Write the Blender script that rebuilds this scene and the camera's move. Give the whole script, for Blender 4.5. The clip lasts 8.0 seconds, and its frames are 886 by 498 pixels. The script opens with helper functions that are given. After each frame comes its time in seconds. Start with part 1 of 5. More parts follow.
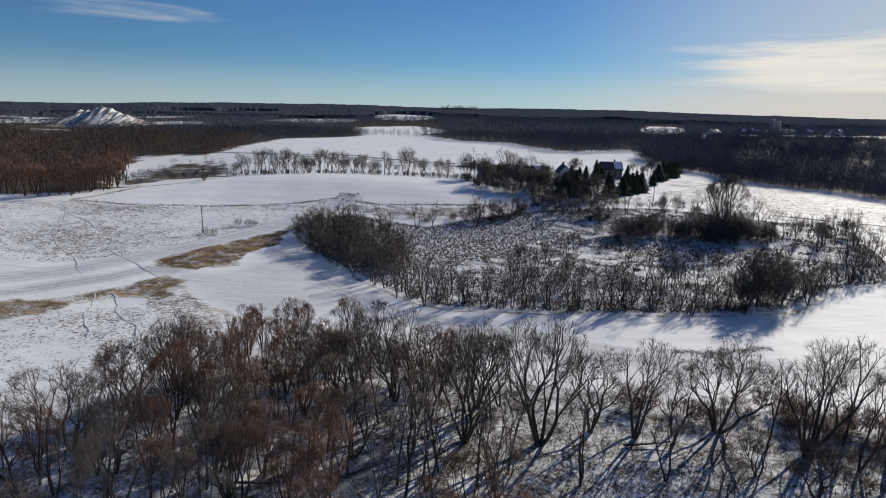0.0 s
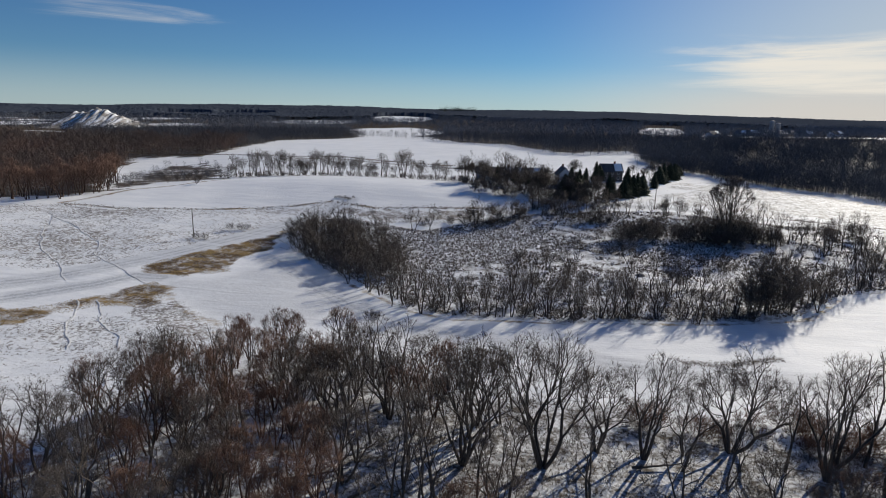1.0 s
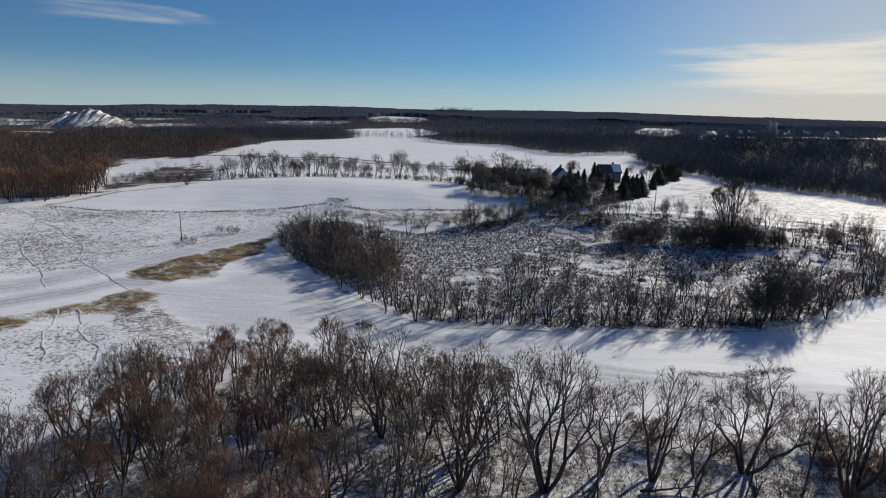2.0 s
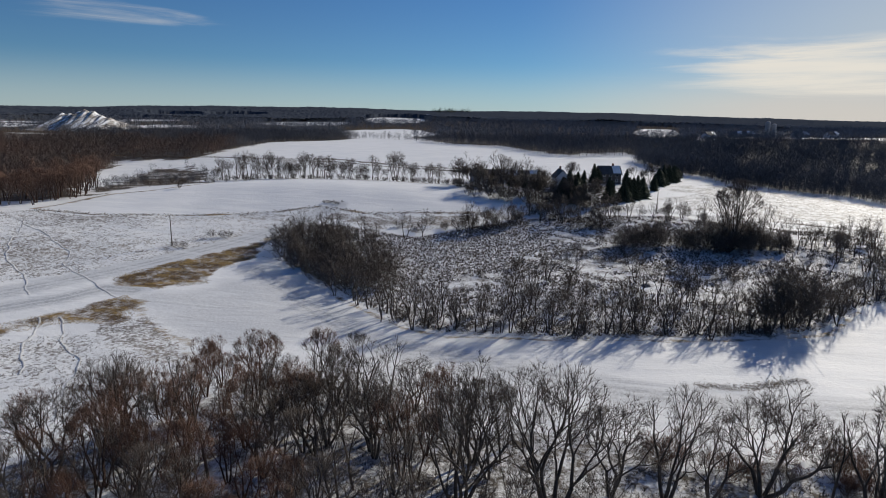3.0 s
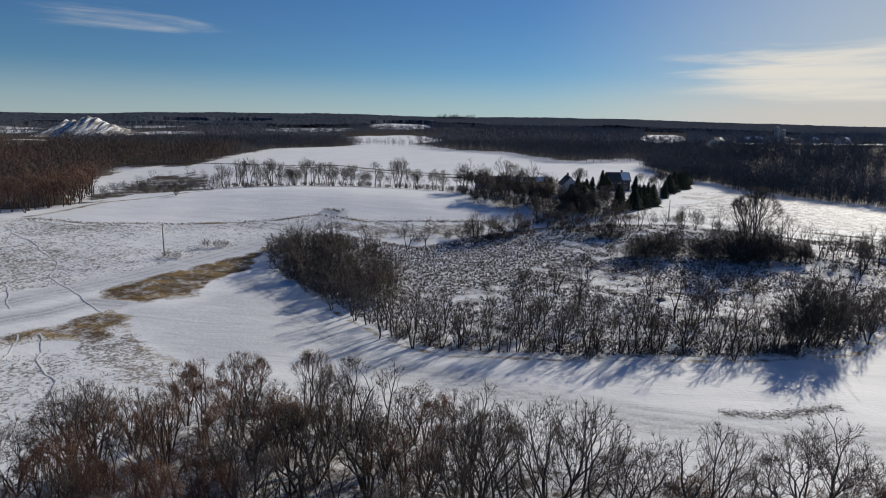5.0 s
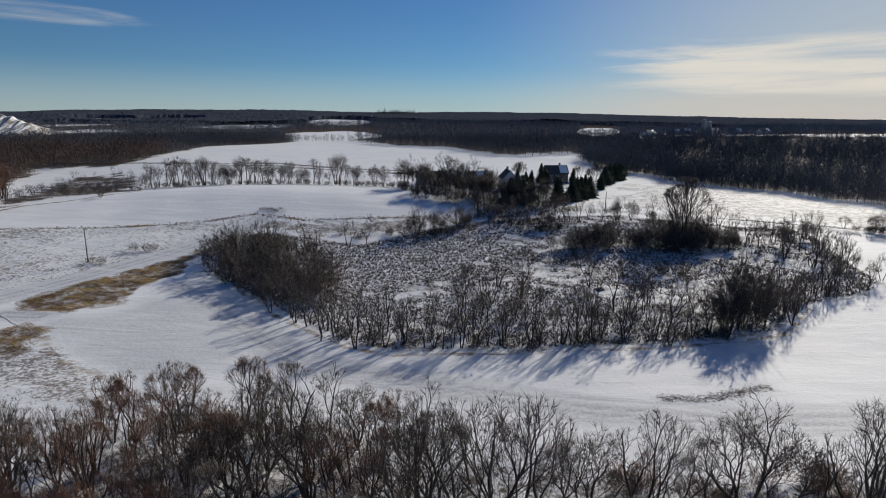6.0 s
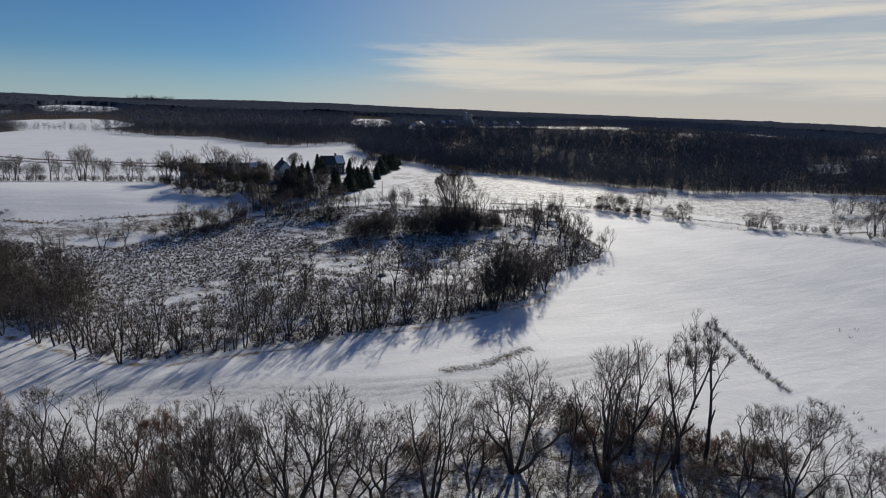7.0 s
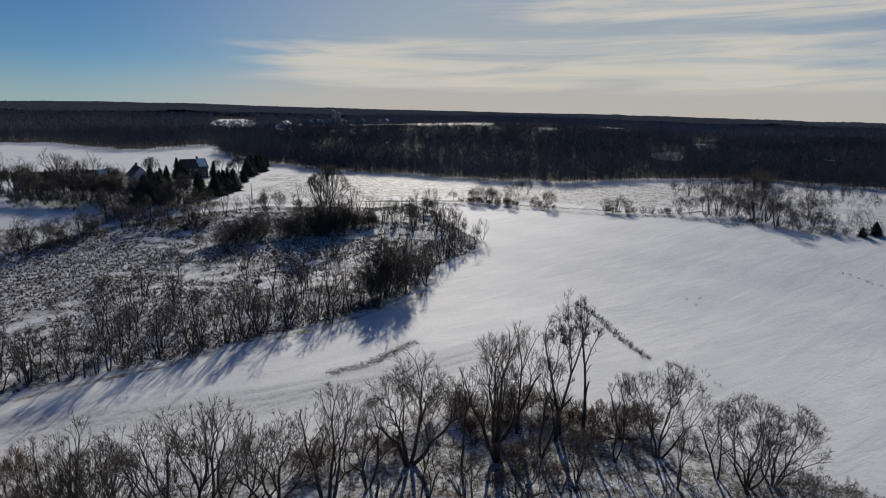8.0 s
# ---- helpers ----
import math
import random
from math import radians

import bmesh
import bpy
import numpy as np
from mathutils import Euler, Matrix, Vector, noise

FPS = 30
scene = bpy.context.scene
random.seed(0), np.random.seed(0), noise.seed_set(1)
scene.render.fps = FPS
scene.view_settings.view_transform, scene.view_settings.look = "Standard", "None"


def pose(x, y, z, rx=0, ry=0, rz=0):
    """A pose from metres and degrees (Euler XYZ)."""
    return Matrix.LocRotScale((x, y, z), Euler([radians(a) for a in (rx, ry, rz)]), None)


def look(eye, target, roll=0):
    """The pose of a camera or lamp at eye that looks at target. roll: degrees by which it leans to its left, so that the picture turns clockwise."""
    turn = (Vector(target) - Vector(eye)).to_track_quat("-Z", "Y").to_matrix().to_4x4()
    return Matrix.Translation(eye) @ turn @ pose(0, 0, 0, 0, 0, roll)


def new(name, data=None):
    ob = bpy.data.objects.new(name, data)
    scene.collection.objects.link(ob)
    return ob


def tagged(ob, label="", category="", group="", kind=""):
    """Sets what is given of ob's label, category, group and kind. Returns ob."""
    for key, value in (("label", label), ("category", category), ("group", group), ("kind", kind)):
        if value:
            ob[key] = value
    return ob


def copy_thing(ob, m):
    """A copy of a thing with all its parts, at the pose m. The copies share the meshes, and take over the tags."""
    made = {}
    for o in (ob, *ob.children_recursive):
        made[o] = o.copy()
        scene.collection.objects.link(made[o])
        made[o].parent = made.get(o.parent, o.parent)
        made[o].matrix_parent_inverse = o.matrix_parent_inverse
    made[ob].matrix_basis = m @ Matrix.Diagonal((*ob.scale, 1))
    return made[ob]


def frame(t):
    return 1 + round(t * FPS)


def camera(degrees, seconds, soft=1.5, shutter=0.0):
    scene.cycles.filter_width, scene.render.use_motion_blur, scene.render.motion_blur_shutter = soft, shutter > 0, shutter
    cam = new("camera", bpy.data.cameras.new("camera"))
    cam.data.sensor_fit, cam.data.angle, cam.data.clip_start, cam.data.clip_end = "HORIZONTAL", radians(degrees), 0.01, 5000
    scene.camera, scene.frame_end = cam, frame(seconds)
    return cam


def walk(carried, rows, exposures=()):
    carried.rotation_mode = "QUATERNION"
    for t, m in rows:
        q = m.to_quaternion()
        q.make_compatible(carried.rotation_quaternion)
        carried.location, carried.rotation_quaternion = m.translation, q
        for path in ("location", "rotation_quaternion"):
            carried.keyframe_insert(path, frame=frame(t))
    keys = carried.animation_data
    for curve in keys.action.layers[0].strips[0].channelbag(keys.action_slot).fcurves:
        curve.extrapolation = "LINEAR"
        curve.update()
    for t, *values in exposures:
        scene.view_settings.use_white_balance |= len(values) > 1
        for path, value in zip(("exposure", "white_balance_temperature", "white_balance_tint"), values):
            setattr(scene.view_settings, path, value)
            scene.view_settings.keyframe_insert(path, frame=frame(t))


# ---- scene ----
cam = camera(73.7, 8.0, 1.0)
PATH = [
    (0, (1.835, -6.153, 45.262), (1.636, -4.215, 44.81), 1.2),
    (0.5, (1.671, -3.527, 45.182), (1.472, -1.588, 44.733), 1.2),
    (1, (1.507, -0.88, 45.118), (1.314, 1.06, 44.671), 1.2),
    (1.5, (1.334, 1.759, 45.051), (1.148, 3.699, 44.605), 1.2),
    (3, (0.772, 9.436, 44.838), (0.598, 11.379, 44.396), 1.1),
    (3.5, (0.616, 11.66, 44.812), (0.434, 13.603, 44.374), 1.1),
    (4, (0.441, 13.702, 44.806), (0.247, 15.645, 44.374), 1.2),
    (5.5, (0.668, 18.612, 44.401), (0.487, 20.559, 43.98), 0.7),
    (6, (1.074, 19.0, 44.43), (1.071, 20.953, 43.994), 0.5),
    (6.5, (1.162, 18.572, 44.493), (1.492, 20.493, 44.048), 0.8),
    (7, (1.004, 18.13, 44.49), (1.714, 19.944, 44.037), 1.6),
    (7.5, (0.628, 17.911, 44.431), (1.608, 19.594, 43.973), 1.7),
    (8, (0.289, 17.953, 44.419), (1.366, 19.576, 43.967), 0.7),
]
walk(cam, [(t, look(eye, target, roll)) for t, eye, target, roll in PATH], [(0, 0.13), (2.5, 0.05), (5.5, -0.04), (7, -0.20), (8, -0.37)])

# ---------- daylight ----------
SUN_AZ, SUN_EL = radians(34.0), radians(26.0)
world = bpy.data.worlds.new("winter_sky")
scene.world = world
world.use_nodes = True
wt = world.node_tree
wt.nodes.clear()


def wnode(kind):
    return wt.nodes.new(kind)


def wmath(op, a, b=None, c=None):
    n = wnode("ShaderNodeMath")
    n.operation = op
    for i, v in enumerate((a, b, c)):
        if v is None:
            continue
        if isinstance(v, (int, float)):
            n.inputs[i].default_value = v
        else:
            wt.links.new(v, n.inputs[i])
    return n.outputs[0]


def wband(value, a, b, c, d):
    """Rises from a to b, falls from c to d."""
    up, down = wnode("ShaderNodeMapRange"), wnode("ShaderNodeMapRange")
    up.interpolation_type = down.interpolation_type = "SMOOTHSTEP"
    for n, lo, hi in ((up, a, b), (down, c, d)):
        wt.links.new(value, n.inputs[0])
        n.inputs[1].default_value, n.inputs[2].default_value = lo, hi
    return wmath("MULTIPLY", up.outputs[0], wmath("SUBTRACT", 1.0, down.outputs[0]))


sky = wnode("ShaderNodeTexSky")
sky.sky_type, sky.sun_disc, sky.sun_elevation, sky.sun_rotation = "NISHITA", False, SUN_EL, SUN_AZ
sky.altitude, sky.air_density, sky.dust_density, sky.ozone_density = 250.0, 0.75, 0.04, 2.6
coords = wnode("ShaderNodeTexCoord")
split = wnode("ShaderNodeSeparateXYZ")
wt.links.new(coords.outputs["Generated"], split.inputs[0])
az = wmath("MULTIPLY", wmath("ARCTAN2", split.outputs[0], split.outputs[1]), 180 / math.pi)
el = wmath("MULTIPLY", wmath("ARCSINE", split.outputs[2]), 180 / math.pi)
# cirrus: long streaks, a little tilted
tilt = wmath("ADD", el, wmath("MULTIPLY", az, -0.015))
place = wnode("ShaderNodeCombineXYZ")
wt.links.new(wmath("MULTIPLY", az, 0.06), place.inputs[0])
wt.links.new(wmath("MULTIPLY", tilt, 0.8), place.inputs[1])
streak = wnode("ShaderNodeTexNoise")
streak.inputs["Scale"].default_value, streak.inputs["Detail"].default_value = 1.0, 6.0
streak.inputs["Roughness"].default_value, streak.inputs["Distortion"].default_value = 0.6, 0.5
wt.links.new(place.outputs[0], streak.inputs["Vector"])
low_bank = wmath("MULTIPLY", wband(az, 6, 26, 78, 120), wband(el, 0.8, 2.8, 5.4, 7.6))
high_bank = wmath("MULTIPLY", wband(az, 26, 52, 110, 150), wband(el, 6.0, 8.6, 22, 34))
wisp = wmath("MULTIPLY", wband(az, -41, -36, -29, -23), wband(el, 6.0, 7.2, 8.0, 9.4))
amount = wmath("MAXIMUM", wmath("MAXIMUM", low_bank, wmath("MULTIPLY", high_bank, 1.0)), wmath("MULTIPLY", wisp, 0.40))
cut = wnode("ShaderNodeMapRange")
cut.interpolation_type = "SMOOTHSTEP"
wt.links.new(wmath("ADD", wmath("MULTIPLY", streak.outputs[0], 1.15), wmath("MULTIPLY", amount, 0.36)), cut.inputs[0])
cut.inputs[1].default_value, cut.inputs[2].default_value = 0.63, 1.10
cloud = wmath("MULTIPLY", cut.outputs[0], wmath("MINIMUM", 1.0, wmath("MULTIPLY", amount, 1.5)))
deep = wnode("ShaderNodeMix")
deep.data_type, deep.blend_type = "RGBA", "MULTIPLY"
deep.inputs[0].default_value, deep.inputs[7].default_value = 1.0, (0.66, 0.91, 1.09, 1)
wt.links.new(sky.outputs[0], deep.inputs[6])
zenith = wnode("ShaderNodeMix")
zenith.data_type = "RGBA"
wt.links.new(wband(el, 2, 24, 200, 201), zenith.inputs[0])
zenith.inputs[6].default_value, zenith.inputs[7].default_value = (0.50, 0.76, 0.94, 1), (0.45, 0.79, 1.18, 1)
wt.links.new(zenith.outputs[2], deep.inputs[7])
haze = wnode("ShaderNodeMix")
haze.data_type = "RGBA"
veil = wmath("MULTIPLY", wband(az, 0, 36, 48, 100), wband(el, -4, -1, 4, 26))
wt.links.new(wmath("ADD", wmath("MULTIPLY", wband(el, -6, -2, 0.0, 5.0), 0.45), wmath("MULTIPLY", veil, 0.88)), haze.inputs[0])
wt.links.new(deep.outputs[2], haze.inputs[6])
haze.inputs[7].default_value = (7.9, 8.6, 9.0, 1)
glow = wnode("ShaderNodeMix")
glow.data_type = "RGBA"
wt.links.new(wmath("MULTIPLY", wmath("MULTIPLY", wband(az, 0, 30, 62, 110), wband(el, -4, -1, 0.4, 4.5)), 0.6), glow.inputs[0])
wt.links.new(haze.outputs[2], glow.inputs[6])
glow.inputs[7].default_value = (10.6, 9.4, 8.0, 1)
mixer = wnode("ShaderNodeMix")
mixer.data_type = "RGBA"
wt.links.new(wmath("MULTIPLY", cloud, 0.9), mixer.inputs[0])
wt.links.new(glow.outputs[2], mixer.inputs[6])
mixer.inputs[7].default_value = (12.6, 11.8, 10.4, 1)
back = wnode("ShaderNodeBackground")
back.inputs["Strength"].default_value = 0.0625
wt.links.new(mixer.outputs[2], back.inputs["Color"])
wt.links.new(back.outputs[0], wnode("ShaderNodeOutputWorld").inputs["Surface"])

sun = new("sun", bpy.data.lights.new("sun", "SUN"))
sun.data.energy, sun.data.angle, sun.data.color = 3.9, radians(0.55), (1.0, 0.93, 0.80)
sun.matrix_world = look((0, 0, 0), (-math.sin(SUN_AZ) * math.cos(SUN_EL), -math.cos(SUN_AZ) * math.cos(SUN_EL), -math.sin(SUN_EL)))

# ---------- materials ----------
class Paint:
    """A node material under construction."""

    def __init__(self, name, roughness=0.8):
        self.mat = bpy.data.materials.new(name)
        self.mat.use_nodes = True
        self.tree = self.mat.node_tree
        self.bsdf = self.tree.nodes["Principled BSDF"]
        self.bsdf.inputs["Roughness"].default_value = roughness
        self.bsdf.inputs["Specular IOR Level"].default_value = 0.25

    def node(self, kind):
        return self.tree.nodes.new(kind)

    def put(self, socket, value):
        if isinstance(value, bpy.types.NodeSocket):
            self.tree.links.new(value, socket)
        else:
            socket.default_value = value

    def math(self, op, a, b=0.0, clamp=False):
        n = self.node("ShaderNodeMath")
        n.operation, n.use_clamp = op, clamp
        self.put(n.inputs[0], a), self.put(n.inputs[1], b)
        return n.outputs[0]

    def noise(self, scale, detail=4.0, rough=0.55, stretch=None, distort=0.0):
        co = self.node("ShaderNodeTexCoord").outputs["Object"]
        if stretch:
            m = self.node("ShaderNodeMapping")
            m.inputs["Scale"].default_value, m.inputs["Rotation"].default_value = stretch[:3], (0, 0, stretch[3])
            self.put(m.inputs[0], co)
            co = m.outputs[0]
        n = self.node("ShaderNodeTexNoise")
        n.inputs["Scale"].default_value, n.inputs["Detail"].default_value, n.inputs["Roughness"].default_value = scale, detail, rough
        n.inputs["Distortion"].default_value = distort
        self.put(n.inputs["Vector"], co)
        return n.outputs[0]

    def mix(self, f, a, b):
        n = self.node("ShaderNodeMix")
        n.data_type = "RGBA"
        self.put(n.inputs[0], f), self.put(n.inputs[6], a), self.put(n.inputs[7], b)
        return n.outputs[2]

    def step(self, v, a, b):
        n = self.node("ShaderNodeMapRange")
        n.interpolation_type = "SMOOTHSTEP"
        self.put(n.inputs[0], v)
        n.inputs[1].default_value, n.inputs[2].default_value = a, b
        return n.outputs[0]

    def bump(self, height, strength, distance):
        n = self.node("ShaderNodeBump")
        n.inputs["Strength"].default_value, n.inputs["Distance"].default_value = strength, distance
        self.put(n.inputs["Height"], height)
        self.tree.links.new(n.outputs[0], self.bsdf.inputs["Normal"])

    def colour(self, value):
        self.put(self.bsdf.inputs["Base Color"], value)
        return self


def two_tone(name, a, b, scale, roughness=0.85, bump=0.0, stretch=None, islands=False):
    """A surface between two colours, with grain at two scales."""
    p = Paint(name, roughness)
    f = p.math("ADD", p.math("MULTIPLY", p.noise(scale, 5, 0.6, stretch), 0.65), p.math("MULTIPLY", p.noise(scale * 0.13, 2), 0.35))
    if islands:
        f = p.math("ADD", p.math("MULTIPLY", f, 0.5), p.math("MULTIPLY", p.node("ShaderNodeNewGeometry").outputs["Random Per Island"], 0.5))
    p.colour(p.mix(p.step(f, 0.3, 0.7), (*a, 1), (*b, 1)))
    if bump:
        p.bump(f, 0.6, bump)
    return p.mat


def ground_material():
    """Snow with dry grass, litter and packed tracks; the sheet's attribute 'cover' says where."""
    p = Paint("snow_and_grass", 0.68)
    p.bsdf.inputs["Specular IOR Level"].default_value = 0.14
    attr = p.node("ShaderNodeAttribute")
    attr.attribute_name = "cover"
    rgb = p.node("ShaderNodeSeparateColor")
    p.put(rgb.inputs[0], attr.outputs["Color"])
    grass, litter, track, weeds = rgb.outputs[0], rgb.outputs[1], rgb.outputs[2], attr.outputs["Alpha"]
    fine, mid, big = p.noise(1.9, 6, 0.65), p.noise(0.33, 5, 0.6), p.noise(0.03, 4, 0.5)
    drift = p.noise(0.16, 5, 0.6, (0.35, 1.5, 1.0, radians(8)), 0.6)
    tuft = p.noise(1.25, 6, 0.72, (0.9, 1.1, 1.0, 0.2), 0.4)
    snow = p.mix(p.step(drift, 0.32, 0.72), (0.765, 0.78, 0.80, 1), (0.88, 0.885, 0.89, 1))
    snow = p.mix(p.math("MULTIPLY", p.step(big, 0.45, 0.75), 0.25), snow, (0.66, 0.69, 0.73, 1))
    packed = p.mix(p.step(fine, 0.35, 0.65), (0.40, 0.41, 0.43, 1), (0.60, 0.62, 0.65, 1))
    c = p.mix(p.math("MULTIPLY", track, p.step(drift, 0.20, 0.55), True), snow, packed)
    straw = p.mix(p.step(mid, 0.35, 0.68), (0.25, 0.16, 0.06, 1), (0.42, 0.30, 0.13, 1))
    straw = p.mix(p.step(p.noise(0.14, 4, 0.6, (0.5, 1.8, 1.0, radians(-52)), 0.4), 0.42, 0.60), straw, (0.115, 0.075, 0.045, 1))
    straw = p.mix(p.step(fine, 0.42, 0.75), straw, (0.10, 0.068, 0.035, 1))
    brown = p.mix(p.step(fine, 0.35, 0.7), (0.060, 0.050, 0.043, 1), (0.15, 0.125, 0.10, 1))

    def where(amount, grain, sharp):
        return p.math("ADD", p.math("MULTIPLY", p.math("SUBTRACT", p.math("ADD", amount, grain), 1.0), sharp), 0.5, True)

    weed_f = where(weeds, p.math("ADD", p.math("MULTIPLY", tuft, 0.75), p.math("MULTIPLY", mid, 0.3)), 10.0)
    lit_f = where(litter, p.math("ADD", p.math("MULTIPLY", fine, 0.55), p.math("MULTIPLY", mid, 0.5)), 6.0)
    grass_f = where(grass, p.math("ADD", p.math("MULTIPLY", tuft, 0.45), p.math("MULTIPLY", mid, 0.6)), 5.0)
    some = p.math("GREATER_THAN", weeds, 0.03)
    c = p.mix(p.math("MULTIPLY", p.math("MULTIPLY", weed_f, some), 0.85), c, p.mix(p.step(big, 0.4, 0.65), (0.10, 0.078, 0.062, 1), (0.20, 0.16, 0.12, 1)))
    c = p.mix(p.math("MULTIPLY", lit_f, p.math("GREATER_THAN", litter, 0.03)), c, brown)
    c = p.mix(p.math("MULTIPLY", grass_f, p.math("GREATER_THAN", grass, 0.03)), c, straw)
    p.put(p.bsdf.inputs["Specular IOR Level"], p.math("MULTIPLY", p.math("SUBTRACT", 1.0, p.math("MULTIPLY", litter, 1.4), True), 0.17))
    p.colour(c)
    bumps = p.math("ADD", p.math("MULTIPLY", drift, 0.8), p.math("MULTIPLY", p.noise(0.75, 6, 0.62), 0.35))
    p.bump(p.math("ADD", bumps, p.math("MULTIPLY", p.math("ADD", weeds, p.math("ADD", grass, litter)), p.math("MULTIPLY", fine, 0.8))), 0.75, 0.30)
    return p.mat


M_GROUND = ground_material()
M_TRAIL = two_tone("trodden_snow", (0.50, 0.50, 0.50), (0.70, 0.70, 0.71), 1.3, 0.85, 0.05)
M_BARK = two_tone("dark_bark", (0.047, 0.040, 0.036), (0.112, 0.096, 0.084), 5.0, 0.9, 0.02, (1, 1, 0.25, 0))
M_BARK_RED = two_tone("red_brown_bark", (0.045, 0.027, 0.021), (0.11, 0.066, 0.048), 5.0, 0.9, 0.02, (1, 1, 0.25, 0))
M_TWIG = two_tone("grey_brown_twigs", (0.062, 0.052, 0.046), (0.134, 0.112, 0.098), 0.7, 0.85)
M_TWIG_RED = two_tone("red_brown_twigs", (0.095, 0.056, 0.042), (0.190, 0.112, 0.082), 0.7, 0.85)
M_TWIG_DARK = two_tone("dark_scrub_twigs", (0.062, 0.052, 0.047), (0.132, 0.110, 0.097), 0.7, 0.85)


def woods_material(name, a, b, c):
    """Twiggy crowns, tree by tree between a and b, drifting towards c over whole stands."""
    p = Paint(name, 1.0)
    p.bsdf.inputs["Specular IOR Level"].default_value = 0.0
    own = p.node("ShaderNodeNewGeometry").outputs["Random Per Island"]
    tone = p.mix(p.math("ADD", p.math("MULTIPLY", own, 0.6), p.math("MULTIPLY", p.noise(0.05, 3), 0.4)), (*a, 1), (*b, 1))
    p.colour(p.mix(p.step(p.noise(0.011, 5, 0.65), 0.40, 0.60), tone, (*c, 1)))
    return p.mat


M_WOODS = woods_material("bare_woods_wood", (0.098, 0.098, 0.106), (0.178, 0.177, 0.186), (0.092, 0.096, 0.110))
# aerial haze is mixed into this base colour: paler and bluer than bare wood
M_WOODS_HAZE = woods_material("haze_tinted_woods", (0.125, 0.134, 0.155), (0.25, 0.265, 0.30), (0.135, 0.146, 0.172))
M_WOODS_RED = woods_material("red_brown_woods_wood", (0.125, 0.083, 0.068), (0.23, 0.16, 0.13), (0.12, 0.10, 0.090))
M_NEEDLE = two_tone("spruce_needles", (0.020, 0.030, 0.022), (0.050, 0.066, 0.042), 1.5, 0.7)
M_SEDGE = two_tone("dead_brown_sedge", (0.085, 0.066, 0.050), (0.23, 0.175, 0.125), 0.6, 0.9, islands=True)
M_VERGE = two_tone("brown_verge_grass", (0.13, 0.09, 0.058), (0.30, 0.225, 0.145), 0.6, 0.9, islands=True)
M_STRAW = two_tone("dry_straw", (0.26, 0.17, 0.07), (0.50, 0.37, 0.17), 0.6, 0.85, islands=True)
M_WEED = two_tone("dead_weed_stalks", (0.055, 0.042, 0.032), (0.20, 0.15, 0.105), 0.6, 0.9, islands=True)
M_POLE = two_tone("weathered_pole_wood", (0.075, 0.06, 0.05), (0.17, 0.14, 0.115), 3.0, 0.85, 0.01, (1, 1, 0.15, 0))
M_SNOWCAP = two_tone("lying_snow", (0.80, 0.82, 0.85), (0.89, 0.90, 0.91), 1.2, 0.6, 0.03)
M_SIDING_GREY = two_tone("grey_siding", (0.20, 0.21, 0.23), (0.30, 0.31, 0.33), 2.0, 0.7, 0.01, (0.2, 0.2, 5.0, 0))
M_SIDING_PALE = two_tone("pale_blue_siding", (0.34, 0.39, 0.47), (0.46, 0.51, 0.58), 2.0, 0.65, 0.01, (0.2, 0.2, 5.0, 0))
M_SIDING_DARK = two_tone("dark_brown_siding", (0.06, 0.05, 0.045), (0.12, 0.10, 0.09), 2.0, 0.7, 0.01, (0.2, 0.2, 5.0, 0))
M_SHINGLE = two_tone("dark_roof_shingles", (0.045, 0.047, 0.052), (0.10, 0.10, 0.11), 4.0, 0.8, 0.02)
M_TRIM = two_tone("white_trim", (0.62, 0.62, 0.61), (0.76, 0.76, 0.75), 3.0, 0.6)
M_BRICK = two_tone("chimney_brick", (0.18, 0.09, 0.065), (0.30, 0.16, 0.11), 6.0, 0.85, 0.01)
M_STONE = two_tone("boulder_stone", (0.10, 0.10, 0.10), (0.22, 0.21, 0.20), 2.0, 0.85, 0.05)
glass = Paint("window_glass", 0.08)
glass.colour((0.02, 0.025, 0.03, 1)).bsdf.inputs["Specular IOR Level"].default_value = 0.6
M_GLASS = glass.mat


# ---------- the lie of the land ----------
PROFILE_D = np.array([0, 140, 175, 205, 240, 300, 350, 450, 600, 900, 1300, 2000, 3000, 4600, 9000.0])
PROFILE_Z = np.array([0, 0, 1.5, 5.0, 8.5, 9.5, 9.5, 12.5, 18.0, 21.0, 25.0, 34.0, 42.0, 50.0, 50.0])
SKY_BEARING = (-180, -45, -35, -26, -15, -6, 5, 12, 21, 33, 45, 57, 66, 100, 180)  # the skyline's rise in degrees, by bearing
SKY_RISE = (0.0, 0.02, 0.10, 0.33, 0.38, 0.30, 0.42, 0.38, 0.17, 0.0, -0.10, -0.30, -0.56, -0.5, 0.0)
HILLS = (  # x, y, spread across, spread along, height
    (-70, 268, 85, 36, 5.5), (-235, 345, 80, 75, -7.0), (165, 205, 75, 70, -4.5), (38, 160, 42, 20, 1.8),
    (520, 640, 260, 200, 10.0), (210, 330, 60, 60, -2.0), (25, 320, 70, 50, 1.5), (-420, 700, 260, 160, -6.0),
    (-500, 900, 200, 160, -3.0), (-530, 800, 150, 70, 3.5), (-150, 2000, 260, 130, 9.0), (900, 1100, 320, 240, 8.0))


def smooth(a, b, v):
    u = np.clip((v - a) / (b - a), 0, 1)
    return u * u * (3 - 2 * u)


